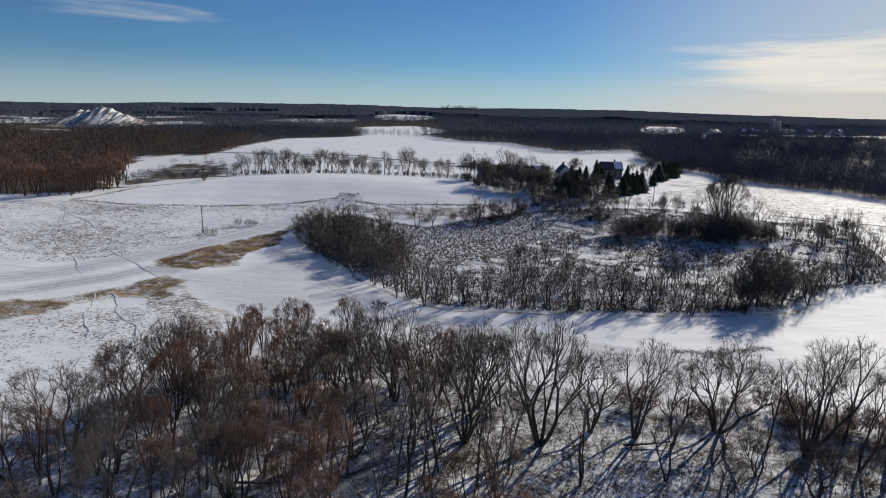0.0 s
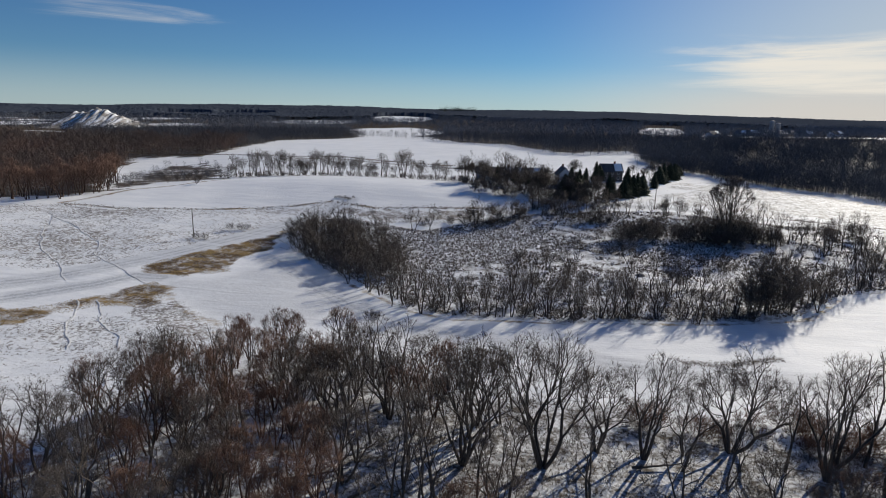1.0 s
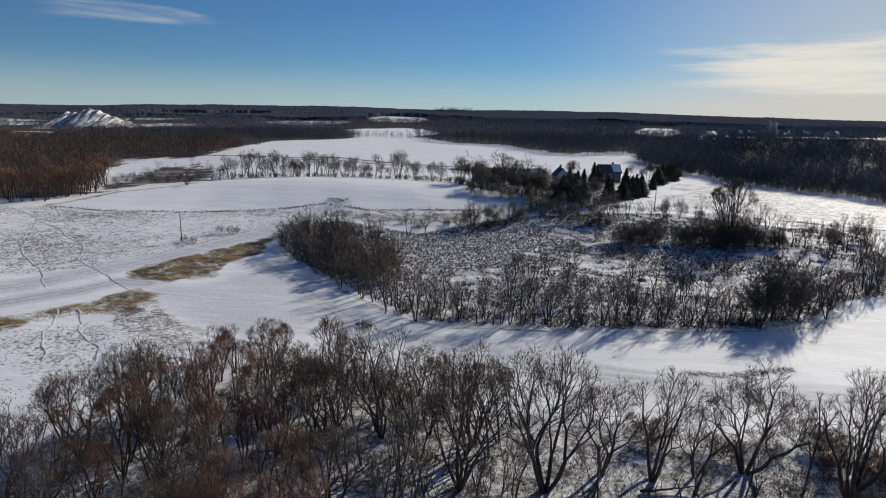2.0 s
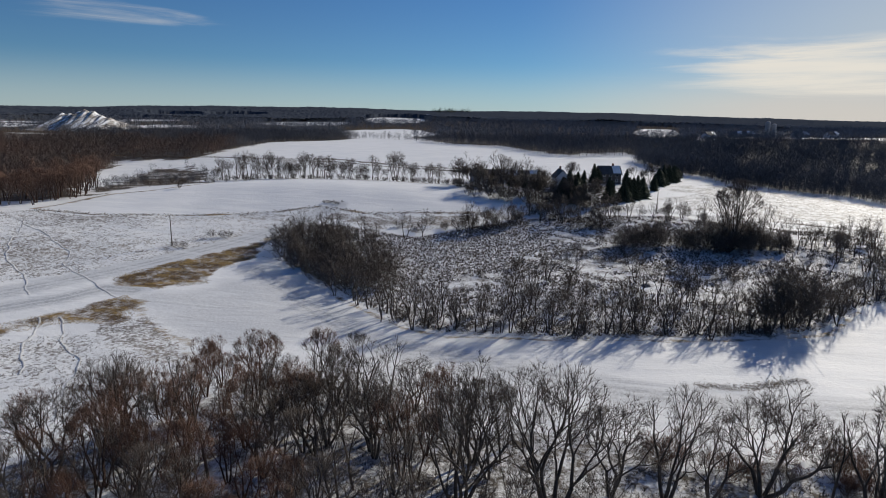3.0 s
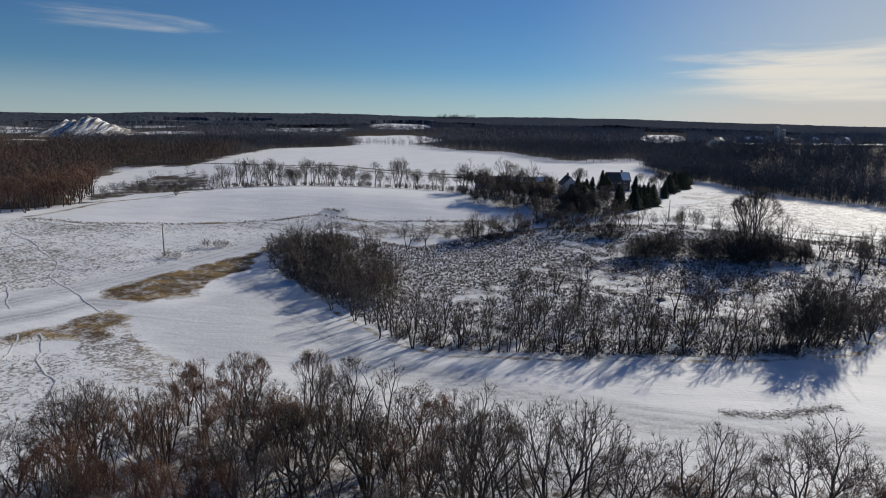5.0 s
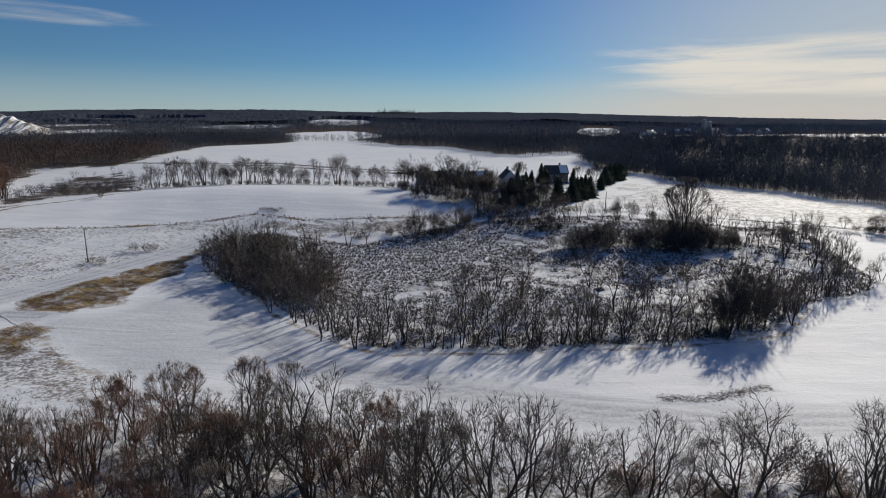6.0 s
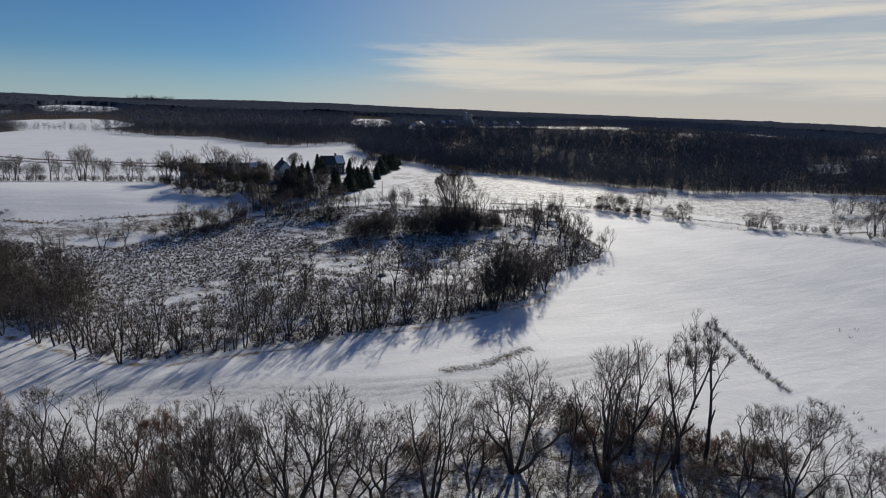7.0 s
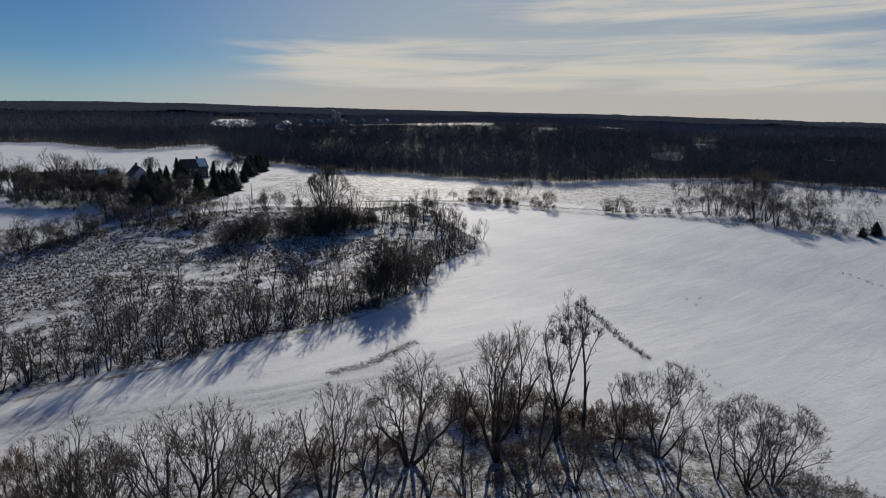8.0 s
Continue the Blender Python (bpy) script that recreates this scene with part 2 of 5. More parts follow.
def land(x, y):
    """Height of the ground at x, y (arrays)."""
    x, y = np.asarray(x, float), np.asarray(y, float)
    d = np.hypot(x, y - 10)
    z = sum(np.interp(d * k, PROFILE_D, PROFILE_Z) for k in (0.94, 0.97, 1.0, 1.03, 1.06)) / 5
    for hx, hy, sx, sy, h in HILLS:
        z = z + h * np.exp(-((x - hx) / sx) ** 2 - ((y - hy) / sy) ** 2)
    bearing = np.degrees(np.arctan2(x, y - 10))
    z = z - 7.0 * smooth(34, 58, bearing) * smooth(450, 1100, d)
    k = smooth(900, 2600, d)
    z = z * (1 - k) + k * (36 + d * np.tan(np.radians(np.interp(bearing, SKY_BEARING, SKY_RISE))))
    far = smooth(500, 2000, d) * (1 - 0.55 * k) * (1 - 0.7 * smooth(34, 60, bearing))
    z = z + far * (7.0 * np.sin(x / 215 + 1.3) * np.cos(y / 190) + 3.0 * np.sin(x / 90 + y / 130) + 4.0 * np.sin((x + 0.6 * y) / 520 + 0.4))
    z = z + 0.25 * np.sin(x / 17 + 0.7) * np.sin(y / 23 + 1.1) + 0.12 * np.sin((x + y) / 7.3) * np.sin((x - 0.6 * y) / 9.1)
    return z

# ---------- plan of the covers: corners in metres ----------
MARSH = ((-63, 174), (-46, 157), (-31, 142), (-18, 129), (-8, 125), (15, 126), (50, 131), (74, 138), (88, 154), (110, 163), (119, 170),
         (122, 185), (131, 222), (126, 236), (105, 232), (70, 244), (48, 241), (15, 234), (-6, 221), (-26, 206), (-56, 214), (-72, 210))
POLE_FIELD = ((-121, 140), (-107, 152), (-93, 169), (-83, 184), (-71, 211), (-68, 230), (-80, 222), (-116, 209), (-142, 202), (-165, 206), (-240, 190), (-190, 130))
NEAR_FIELD = ((-150, 95), (-103, 118), (-91, 114), (-78, 122), (-61, 114), (-52, 96), (-64, 60), (-80, 20), (-170, 20))
HILL_SIDE = ((-70, 232), (-48, 225), (-26, 228), (-2, 238), (-4, 224), (-26, 208), (-56, 216), (-71, 213))
GRASS_WEDGE = ((-99, 149), (-97, 156), (-88.5, 169.5), (-77.5, 187), (-70, 200), (-69, 194), (-72, 182.5), (-70.5, 175), (-76, 159.5), (-72.8, 151.5), (-83.3, 143.5), (-92.5, 145))
GRASS_BAND = ((-125, 104), (-101.6, 119), (-99, 123), (-91, 130), (-91.5, 134), (-87.5, 140), (-80, 133.5), (-76.9, 124.5), (-83, 121.5), (-91, 119), (-96, 111), (-112, 92))
ICE = ((-82, 135), (-86, 141), (-78, 142), (-72, 152), (-60, 164), (-46, 154), (-29, 137), (-37, 122), (-50, 112), (-60, 116), (-69, 124.5))
GROVE = ((-75, 20), (-66, 62), (-56, 76), (-48, 95), (-40, 102), (-27, 101), (-12, 97), (6, 92), (22, 88), (40, 86), (52, 82), (62, 74), (70, 64), (76, 53), (80, 42), (86, 20))
WEST_MARSH = ((-160, 262), (-140, 272), (-136, 280), (-140, 300), (-163, 330), (-166, 355), (-201, 394), (-226, 380), (-220, 343), (-190, 264), (-168, 238))
EAST_SLOPE = ((66, 258), (100, 248), (140, 242), (178, 205), (205, 160), (290, 150), (300, 190), (250, 228), (196, 280), (172, 318), (131, 352), (98, 350))
FIELD_EDGE = ((-86, 126), (-73, 128), (-58, 114), (-52, 104), (-62, 100), (-76, 112))
YARD = ((-14, 262), (20, 256), (46, 262), (60, 290), (75, 330), (60, 372), (20, 372), (-12, 340), (-22, 300))
WOODS_EAST = ((106, 404), (131, 360), (151, 338), (174, 321), (197, 284), (227, 248), (254, 232), (278, 213), (312, 197), (325, 140), (420, 70), (800, -100),
              (1500, 100), (1500, 900), (900, 1400), (100, 1500), (-160, 1050), (-120, 800), (-92, 672), (-64, 612), (-6, 572), (51, 492), (100, 520))
WOODS_WEST_FAR = ((-215, 474), (-212, 574), (-172, 630), (-160, 692), (-260, 730), (-420, 650), (-420, 520), (-240, 500))
WEST_GAP = ((-250, 330), (-232, 326), (-228, 352), (-246, 356))
WOODS_WEST = ((-166, 242), (-172, 226), (-200, 214), (-300, 170), (-620, 160), (-900, 420), (-700, 640), (-420, 640), (-280, 620), (-222, 520),
              (-212, 446), (-222, 416), (-256, 405), (-250, 372), (-214, 300), (-182, 256))
THICKET_EAST = ((206, 150), (216, 150), (262, 168), (300, 172), (312, 140), (300, 90), (240, 80), (212, 98), (207, 122))

LANE = ((-190, 84), (-150, 108), (-116, 135), (-104.5, 150.5), (-99, 159), (-93, 168.5), (-82, 188.5), (-70.5, 209.5), (-65, 222), (-62, 234))
SIDE_LANE = ((-160, 84), (-125, 110), (-108.6, 126.5), (-100.7, 133.6), (-95.8, 142.5), (-88, 142.5))
SNOW_TRACK = ((-66, 165), (-48, 146), (-24, 119), (0, 112), (24, 104), (48, 100), (70, 102))
FARM_LANE = ((26, 268), (38, 256), (52, 251), (75, 250), (100, 241), (140, 233), (160, 218), (178, 192), (198, 156), (204, 128), (214, 96))
FAR_ROAD = ((-330, 412), (-207, 430), (-151, 430), (-120, 436), (-87, 416), (-57, 404), (-34, 398), (20, 384))
FAR_BANK = ((-150, 420), (-115, 419), (-84, 404), (-42, 387), (-20, 378))
TRAILS = (((-165, 194), (-154, 188), (-141, 179), (-128, 171), (-121, 164), (-117, 157), (-100, 145), (-87, 136)),
          ((-153, 185), (-146, 175), (-141, 166), (-136, 158), (-128, 153), (-109, 135)),
          ((-93, 123), (-87, 116), (-79, 108), (-74, 103), (-67, 92), (-62, 80)), ((-97, 122), (-88, 108), (-80, 96)))


def inside(poly, x, y):
    """Metres that x, y (arrays) lie inside the polygon; negative outside."""
    x, y = np.asarray(x, float), np.asarray(y, float)
    best, odd = np.full(x.shape, 1e9), np.zeros(x.shape, bool)
    for (ax, ay), (bx, by) in zip(poly, poly[1:] + poly[:1]):
        best = np.minimum(best, from_segment(ax, ay, bx, by, x, y))
        if ay != by:
            odd ^= ((ay > y) != (by > y)) & (x < (bx - ax) * (y - ay) / (by - ay) + ax)
    return np.where(odd, best, -best)


def from_segment(ax, ay, bx, by, x, y):
    k = np.clip(((x - ax) * (bx - ax) + (y - ay) * (by - ay)) / ((bx - ax) ** 2 + (by - ay) ** 2), 0, 1)
    return np.hypot(x - ax - k * (bx - ax), y - ay - k * (by - ay))


def from_line(line, x, y):
    """Metres from a polyline."""
    return np.min([from_segment(*a, *b, x, y) for a, b in zip(line, line[1:])], axis=0)


def wobble(x, y, size):
    return np.sin(x / size + 1.7 * np.sin(y / size * 0.7)) * np.cos(y / size * 1.3 + 0.9 * np.sin(x / size * 0.6))


def cleared(x, y):
    """How far a place lies inside the open fields between the far woods (0 to 1)."""
    d, a = np.hypot(x, y - 10), np.degrees(np.arctan2(x, y - 10))
    c = np.zeros(np.shape(d))
    for ca, cd, wa, wd in CLEARINGS:
        c = np.maximum(c, 1.0 - np.hypot((a - ca) / wa, (d - cd) / wd) - 0.12 * wobble(x, y, 40))
    return c


CLEARINGS = (  # bearing, distance, half width in degrees, half depth
    (-10.5, 820, 4.8, 130), (-18, 1180, 4.4, 110), (-9.8, 1330, 3.2, 190), (-42, 1010, 2.6, 60), (-44.5, 1240, 3.0, 60), (-39.8, 1150, 1.6, 45), (-31.8, 960, 1.8, 45), (-37, 715, 8.5, 140), (-30, 1020, 2.4, 60), (-32, 1250, 3.2, 60),
    (-29.5, 1480, 2.6, 120), (-26, 1420, 1.5, 60), (-24, 1550, 2.6, 90), (14.2, 1000, 2.0, 190), (18.3, 800, 0.9, 90), (21, 930, 1.0, 130), (26, 900, 2.2, 70), (30, 860, 3.4, 60), (33.2, 820, 3.2, 90), (36.5, 790, 1.8, 50),
    (23.5, 1150, 1.4, 110), (53.2, 480, 1.3, 32), (56.3, 580, 1.2, 44), (63.2, 800, 1.8, 60), (65.8, 520, 0.5, 24), (48.5, 900, 1.2, 50), (43.0, 720, 0.6, 30), (60.0, 460, 0.4, 20))


def ruts(x, y):
    """Wheel ruts and trodden trails: depth in metres."""
    z = np.zeros(np.shape(x))
    for line, gauge, depth in ((SNOW_TRACK, 1.0, 0.14), (LANE, 0.9, 0.10), (SIDE_LANE, 1.0, 0.12), (FARM_LANE, 1.0, 0.10)):
        d = from_line(line, x, y)
        z -= depth * np.exp(-((d - gauge) / 0.45) ** 2) + 0.5 * depth * np.exp(-((d - gauge * 3.6) / 0.5) ** 2)
    for line in TRAILS:
        z -= 0.08 * np.exp(-(from_line(line, x + 0.8 * np.sin(y / 3.1), y + 0.6 * np.sin(x / 2.3)) / 0.55) ** 2)
    return z


def graded(lo, hi, step, reach, grow=1.07):
    """Even steps from lo to hi, then ever longer ones out to the reach on both sides."""
    mid = list(np.arange(lo, hi + step / 2, step))
    for sign in (1, -1):
        edge, s = (mid[-1] if sign > 0 else mid[0]), step
        while abs(edge) < reach:
            s *= grow
            edge += sign * s
            mid.append(edge) if sign > 0 else mid.insert(0, edge)
    return np.array(mid)


def mesh_of(name, verts, faces, mats, smooth_shade=False, mat_index=None):
    """A mesh from arrays of corners and of triangles or quads."""
    verts, faces = np.asarray(verts, np.float32), np.asarray(faces, np.int32)
    me, n = bpy.data.meshes.new(name), faces.shape[1]
    me.vertices.add(len(verts)), me.loops.add(faces.size), me.polygons.add(len(faces))
    me.vertices.foreach_set("co", verts.ravel())
    me.loops.foreach_set("vertex_index", faces.ravel())
    me.polygons.foreach_set("loop_start", np.arange(0, faces.size, n, dtype=np.int32))
    me.polygons.foreach_set("use_smooth", np.full(len(faces), smooth_shade))
    for m in mats:
        me.materials.append(m)
    if mat_index is not None:
        me.polygons.foreach_set("material_index", np.asarray(mat_index, np.int32))
    me.update(calc_edges=True)
    return me


def part(name, data, parent, label=""):
    ob = new(name, data)
    ob.parent = parent
    return tagged(ob, label)


def build_ground():
    xs, ys = graded(-150, 150, 0.85, 4700, 1.05), graded(36, 258, 0.85, 4700, 1.04)
    x, y = np.meshgrid(xs, ys)
    x, y = x.ravel(), y.ravel()
    near = (np.abs(x) < 260) & (y > 15) & (y < 330)
    z = land(x, y)
    z[near] += ruts(x[near], y[near])
    lump = inside(MARSH, x, y)
    z += np.where(lump > 0, 0.28 * np.abs(wobble(x, y, 1.15)) * np.clip(lump / 6, 0, 1), 0)
    w, wf = wobble(x, y, 6.0), wobble(x + 40, y - 17, 2.1)
    edge = 1.6 * w + 0.8 * wf

    def patch(poly, soft, amount):
        return amount * smooth(-soft, soft, inside(poly, x, y) + edge * soft / 2.0)

    grass = np.maximum(patch(GRASS_WEDGE, 2.0, 0.56), np.maximum(patch(GRASS_BAND, 3.0, 0.53), patch(WEST_MARSH, 6, 0.28)))
    strip = from_line(((37, 108), (44, 108), (56, 112)), x, y)
    edge_strip = from_line(((-80, 131), (-73, 124), (-60, 114), (-50, 100)), x, y)
    grass = np.maximum(grass, 0.44 * np.exp(-((edge_strip + edge) / 2.2) ** 2))
    for line, wide, amount in ((((-40, 150), (-18, 128), (-8, 124.5), (15, 125.5), (50, 130.5), (74, 137.5), (88, 153)), 1.3, 0.50), (((-165, 206), (-142, 203), (-116, 209.5), (-80, 223), (-68, 231), (-48, 226), (-2, 236)), 1.5, 0.52), (FAR_ROAD, 2.2, 0.70), (FAR_BANK, 1.6, 0.62),
                               (((-166, 208), (-160, 240), (-143, 256), (-120, 290)), 3.0, 0.55), (((160, 220), (176, 196), (197, 156), (203, 124), (216, 92)), 2.6, 0.38)):
        grass = np.maximum(grass, amount * np.exp(-((from_line(line, x, y) + 0.3 * edge) / wide) ** 2))
    litter = np.maximum(patch(GROVE, 4, 0.47), patch(MARSH, 1.2, 0.44))
    litter = np.maximum(litter, np.maximum(patch(YARD, 6, 0.46), patch(WEST_MARSH, 8, 0.58) + 0.10 * patch(WEST_MARSH, 2, 1.0) * wobble(x, 3 * y, 16)))
    litter = np.maximum(litter, np.maximum(np.maximum(patch(WOODS_WEST, 6, 0.60), patch(WOODS_WEST_FAR, 6, 0.60)), patch(THICKET_EAST, 5, 0.36)))
    hedge = from_line(((108, 246), (144, 238), (166, 222), (184, 196), (204, 158), (222, 152)), x, y)
    litter = np.maximum(litter, 0.58 * np.exp(-((hedge + 0.4 * edge) / 2.0) ** 2))
    litter = np.maximum(litter, 0.48 * np.exp(-((strip + 0.4 * edge) / 2.4) ** 2))
    d = np.hypot(x, y - 10)
    woods = np.maximum(0.60 * smooth(0, 16, inside(WOODS_EAST, x, y) + 7 * wobble(x, y, 13) + 2 * edge), 0.85 * smooth(640, 760, d))
    woods *= 1 - smooth(0.0, 0.15, cleared(x, y))
    litter = np.maximum(litter, woods)
    weeds = np.maximum.reduce([patch(POLE_FIELD, 2, 0.435) + 0.05 * wobble(x, y, 14), patch(NEAR_FIELD, 5, 0.405) + 0.05 * wobble(x, y, 9), patch(HILL_SIDE, 5, 0.50), patch(FIELD_EDGE, 3, 0.48), patch(EAST_SLOPE, 10, 0.46)])
    field = smooth(60, 90, x) * (1 - smooth(150, 170, y)) * 0.20
    weeds = np.maximum(weeds, field)
    weeds = np.where(np.maximum.reduce([patch(p, 4, 1.0) for p in (POLE_FIELD, NEAR_FIELD, HILL_SIDE, FIELD_EDGE, EAST_SLOPE)]) + field > 0.02, weeds, 0)
    track = patch(ICE, 3.0, 0.55)
    for line, half in ((LANE, 3.4), (SIDE_LANE, 2.6), (SNOW_TRACK, 3.5), (FARM_LANE, 2.6)):
        dl = from_line(line, x, y)
        track = np.maximum(track, 0.6 * (1 - smooth(half, half + 2.5, dl + 0.3 * edge)))
        track = np.maximum(track, (1.8 if line is SIDE_LANE else 1.2) * np.exp(-((dl - 1.1) / 0.7) ** 2))
        weeds = np.where(dl < half, 0, weeds)
        grass *= smooth(half - 0.8, half + 0.6, dl + 0.25 * edge)
    nx, ny = len(xs), len(ys)
    i = (np.arange(ny - 1)[:, None] * nx + np.arange(nx - 1)[None]).ravel()
    me = mesh_of("ground", np.column_stack([x, y, z]), np.column_stack([i, i + 1, i + 1 + nx, i + nx]), [M_GROUND], True)
    cover = me.attributes.new("cover", "FLOAT_COLOR", "POINT")
    cover.data.foreach_set("color", np.column_stack([grass, litter, track, weeds]).astype(np.float32).ravel())
    return tagged(new("ground", me), "rolling snow-covered farmland with dry grass and packed lanes", "ground", kind="structure")


build_ground()


def build_trail(line):
    """A narrow trodden path draped over the snow."""
    pts, side = [], []
    for (ax, ay), (bx, by) in zip(line, line[1:]):
        n = int(math.hypot(bx - ax, by - ay) / 0.6) + 1
        for i in range(n):
            k = i / n
            pts.append((ax + (bx - ax) * k, ay + (by - ay) * k))
    p = np.array(pts)
    for _ in range(12):
        p[1:-1] = (p[:-2] + 2 * p[1:-1] + p[2:]) / 4
    s = np.arange(len(p)) * 0.6
    p[:, 0] += 0.5 * np.sin(s / 3.7) + 0.25 * np.sin(s / 1.3)
    p[:, 1] += 0.5 * np.sin(s / 4.3 + 1)
    d = np.gradient(p, axis=0)
    nrm = np.column_stack([-d[:, 1], d[:, 0]]) / (np.linalg.norm(d, axis=1)[:, None] + 1e-9)
    rows = []
    for off, lift in ((-0.22, -0.03), (-0.10, 0.02), (0.10, 0.02), (0.22, -0.03)):
        q = p + nrm * (off + 0.06 * np.sin(s * 2.1 + off))[:, None]
        rows.append(np.column_stack([q, land(q[:, 0], q[:, 1]) + ruts(q[:, 0], q[:, 1]) + lift + 0.08]))
    n = len(p)
    v = np.concatenate(rows)
    i = np.arange(n - 1)
    f = np.concatenate([np.column_stack([i + k * n, i + 1 + k * n, i + 1 + (k + 1) * n, i + (k + 1) * n]) for k in range(3)])
    return tagged(new("trail", mesh_of("trail", v, f, [M_TRAIL], True)), "narrow trodden footpath through the snowy field", "footpath", kind="structure")


for line in TRAILS:
    build_trail(line)

# ---------- bare trees ----------
def tubes(segs, sides):
    """Tapered prisms along segments (x0 y0 z0 r0 x1 y1 z1 r1); a zero end radius gives a point."""
    s = np.asarray(segs, float)
    p0, p1, r0, r1 = s[:, 0:3], s[:, 4:7], s[:, 3], s[:, 7]
    d = p1 - p0
    d /= np.linalg.norm(d, axis=1)[:, None] + 1e-9
    ref = np.where(np.abs(d[:, 2:3]) > 0.9, np.array([[1.0, 0, 0]]), np.array([[0, 0, 1.0]]))
    u = np.cross(d, ref)
    u /= np.linalg.norm(u, axis=1)[:, None] + 1e-9
    v = np.cross(d, u)
    a = np.arange(sides) * 2 * math.pi / sides
    ring = np.cos(a)[None, :, None] * u[:, None] + np.sin(a)[None, :, None] * v[:, None]
    verts = np.concatenate([p0[:, None] + ring * r0[:, None, None], p1[:, None] + ring * r1[:, None, None]], axis=1)
    k = np.arange(sides)
    quad = np.column_stack([k, (k + 1) % sides, (k + 1) % sides + sides, k + sides])
    faces = (np.arange(len(s)) * 2 * sides)[:, None, None] + quad[None]
    return verts.reshape(-1, 3), faces.reshape(-1, 4)


def spikes(segs):
    """Twigs: three-sided points."""
    s = np.asarray(segs, float)
    p0, p1, r0 = s[:, 0:3], s[:, 4:7], s[:, 3]
    d = p1 - p0
    d /= np.linalg.norm(d, axis=1)[:, None] + 1e-9
    u = np.cross(d, np.array([[0.31, 0.95, 0.05]]))
    u /= np.linalg.norm(u, axis=1)[:, None] + 1e-9
    v = np.cross(d, u)
    ring = [p0 + r0[:, None] * (math.cos(a) * u + math.sin(a) * v) for a in (0, 2.1, 4.2)]
    verts = np.stack([*ring, p1], axis=1)
    tri = np.array([[0, 1, 3], [1, 2, 3], [2, 0, 3]])
    faces = (np.arange(len(s)) * 4)[:, None, None] + tri[None]
    return verts.reshape(-1, 3), faces.reshape(-1, 3)


def joined(name, pieces, mats):
    """One mesh from (verts, faces) pieces of quads and triangles."""
    verts, tris, base = [], [], 0
    for v, f in pieces:
        if len(v) == 0:
            continue
        f = np.asarray(f) + base
        tris.append(np.concatenate([f[:, [0, 1, 2]], f[:, [0, 2, 3]]]) if f.shape[1] == 4 else f)
        verts.append(v)
        base += len(v)
    return mesh_of(name, np.concatenate(verts), np.concatenate(tris), mats, True)


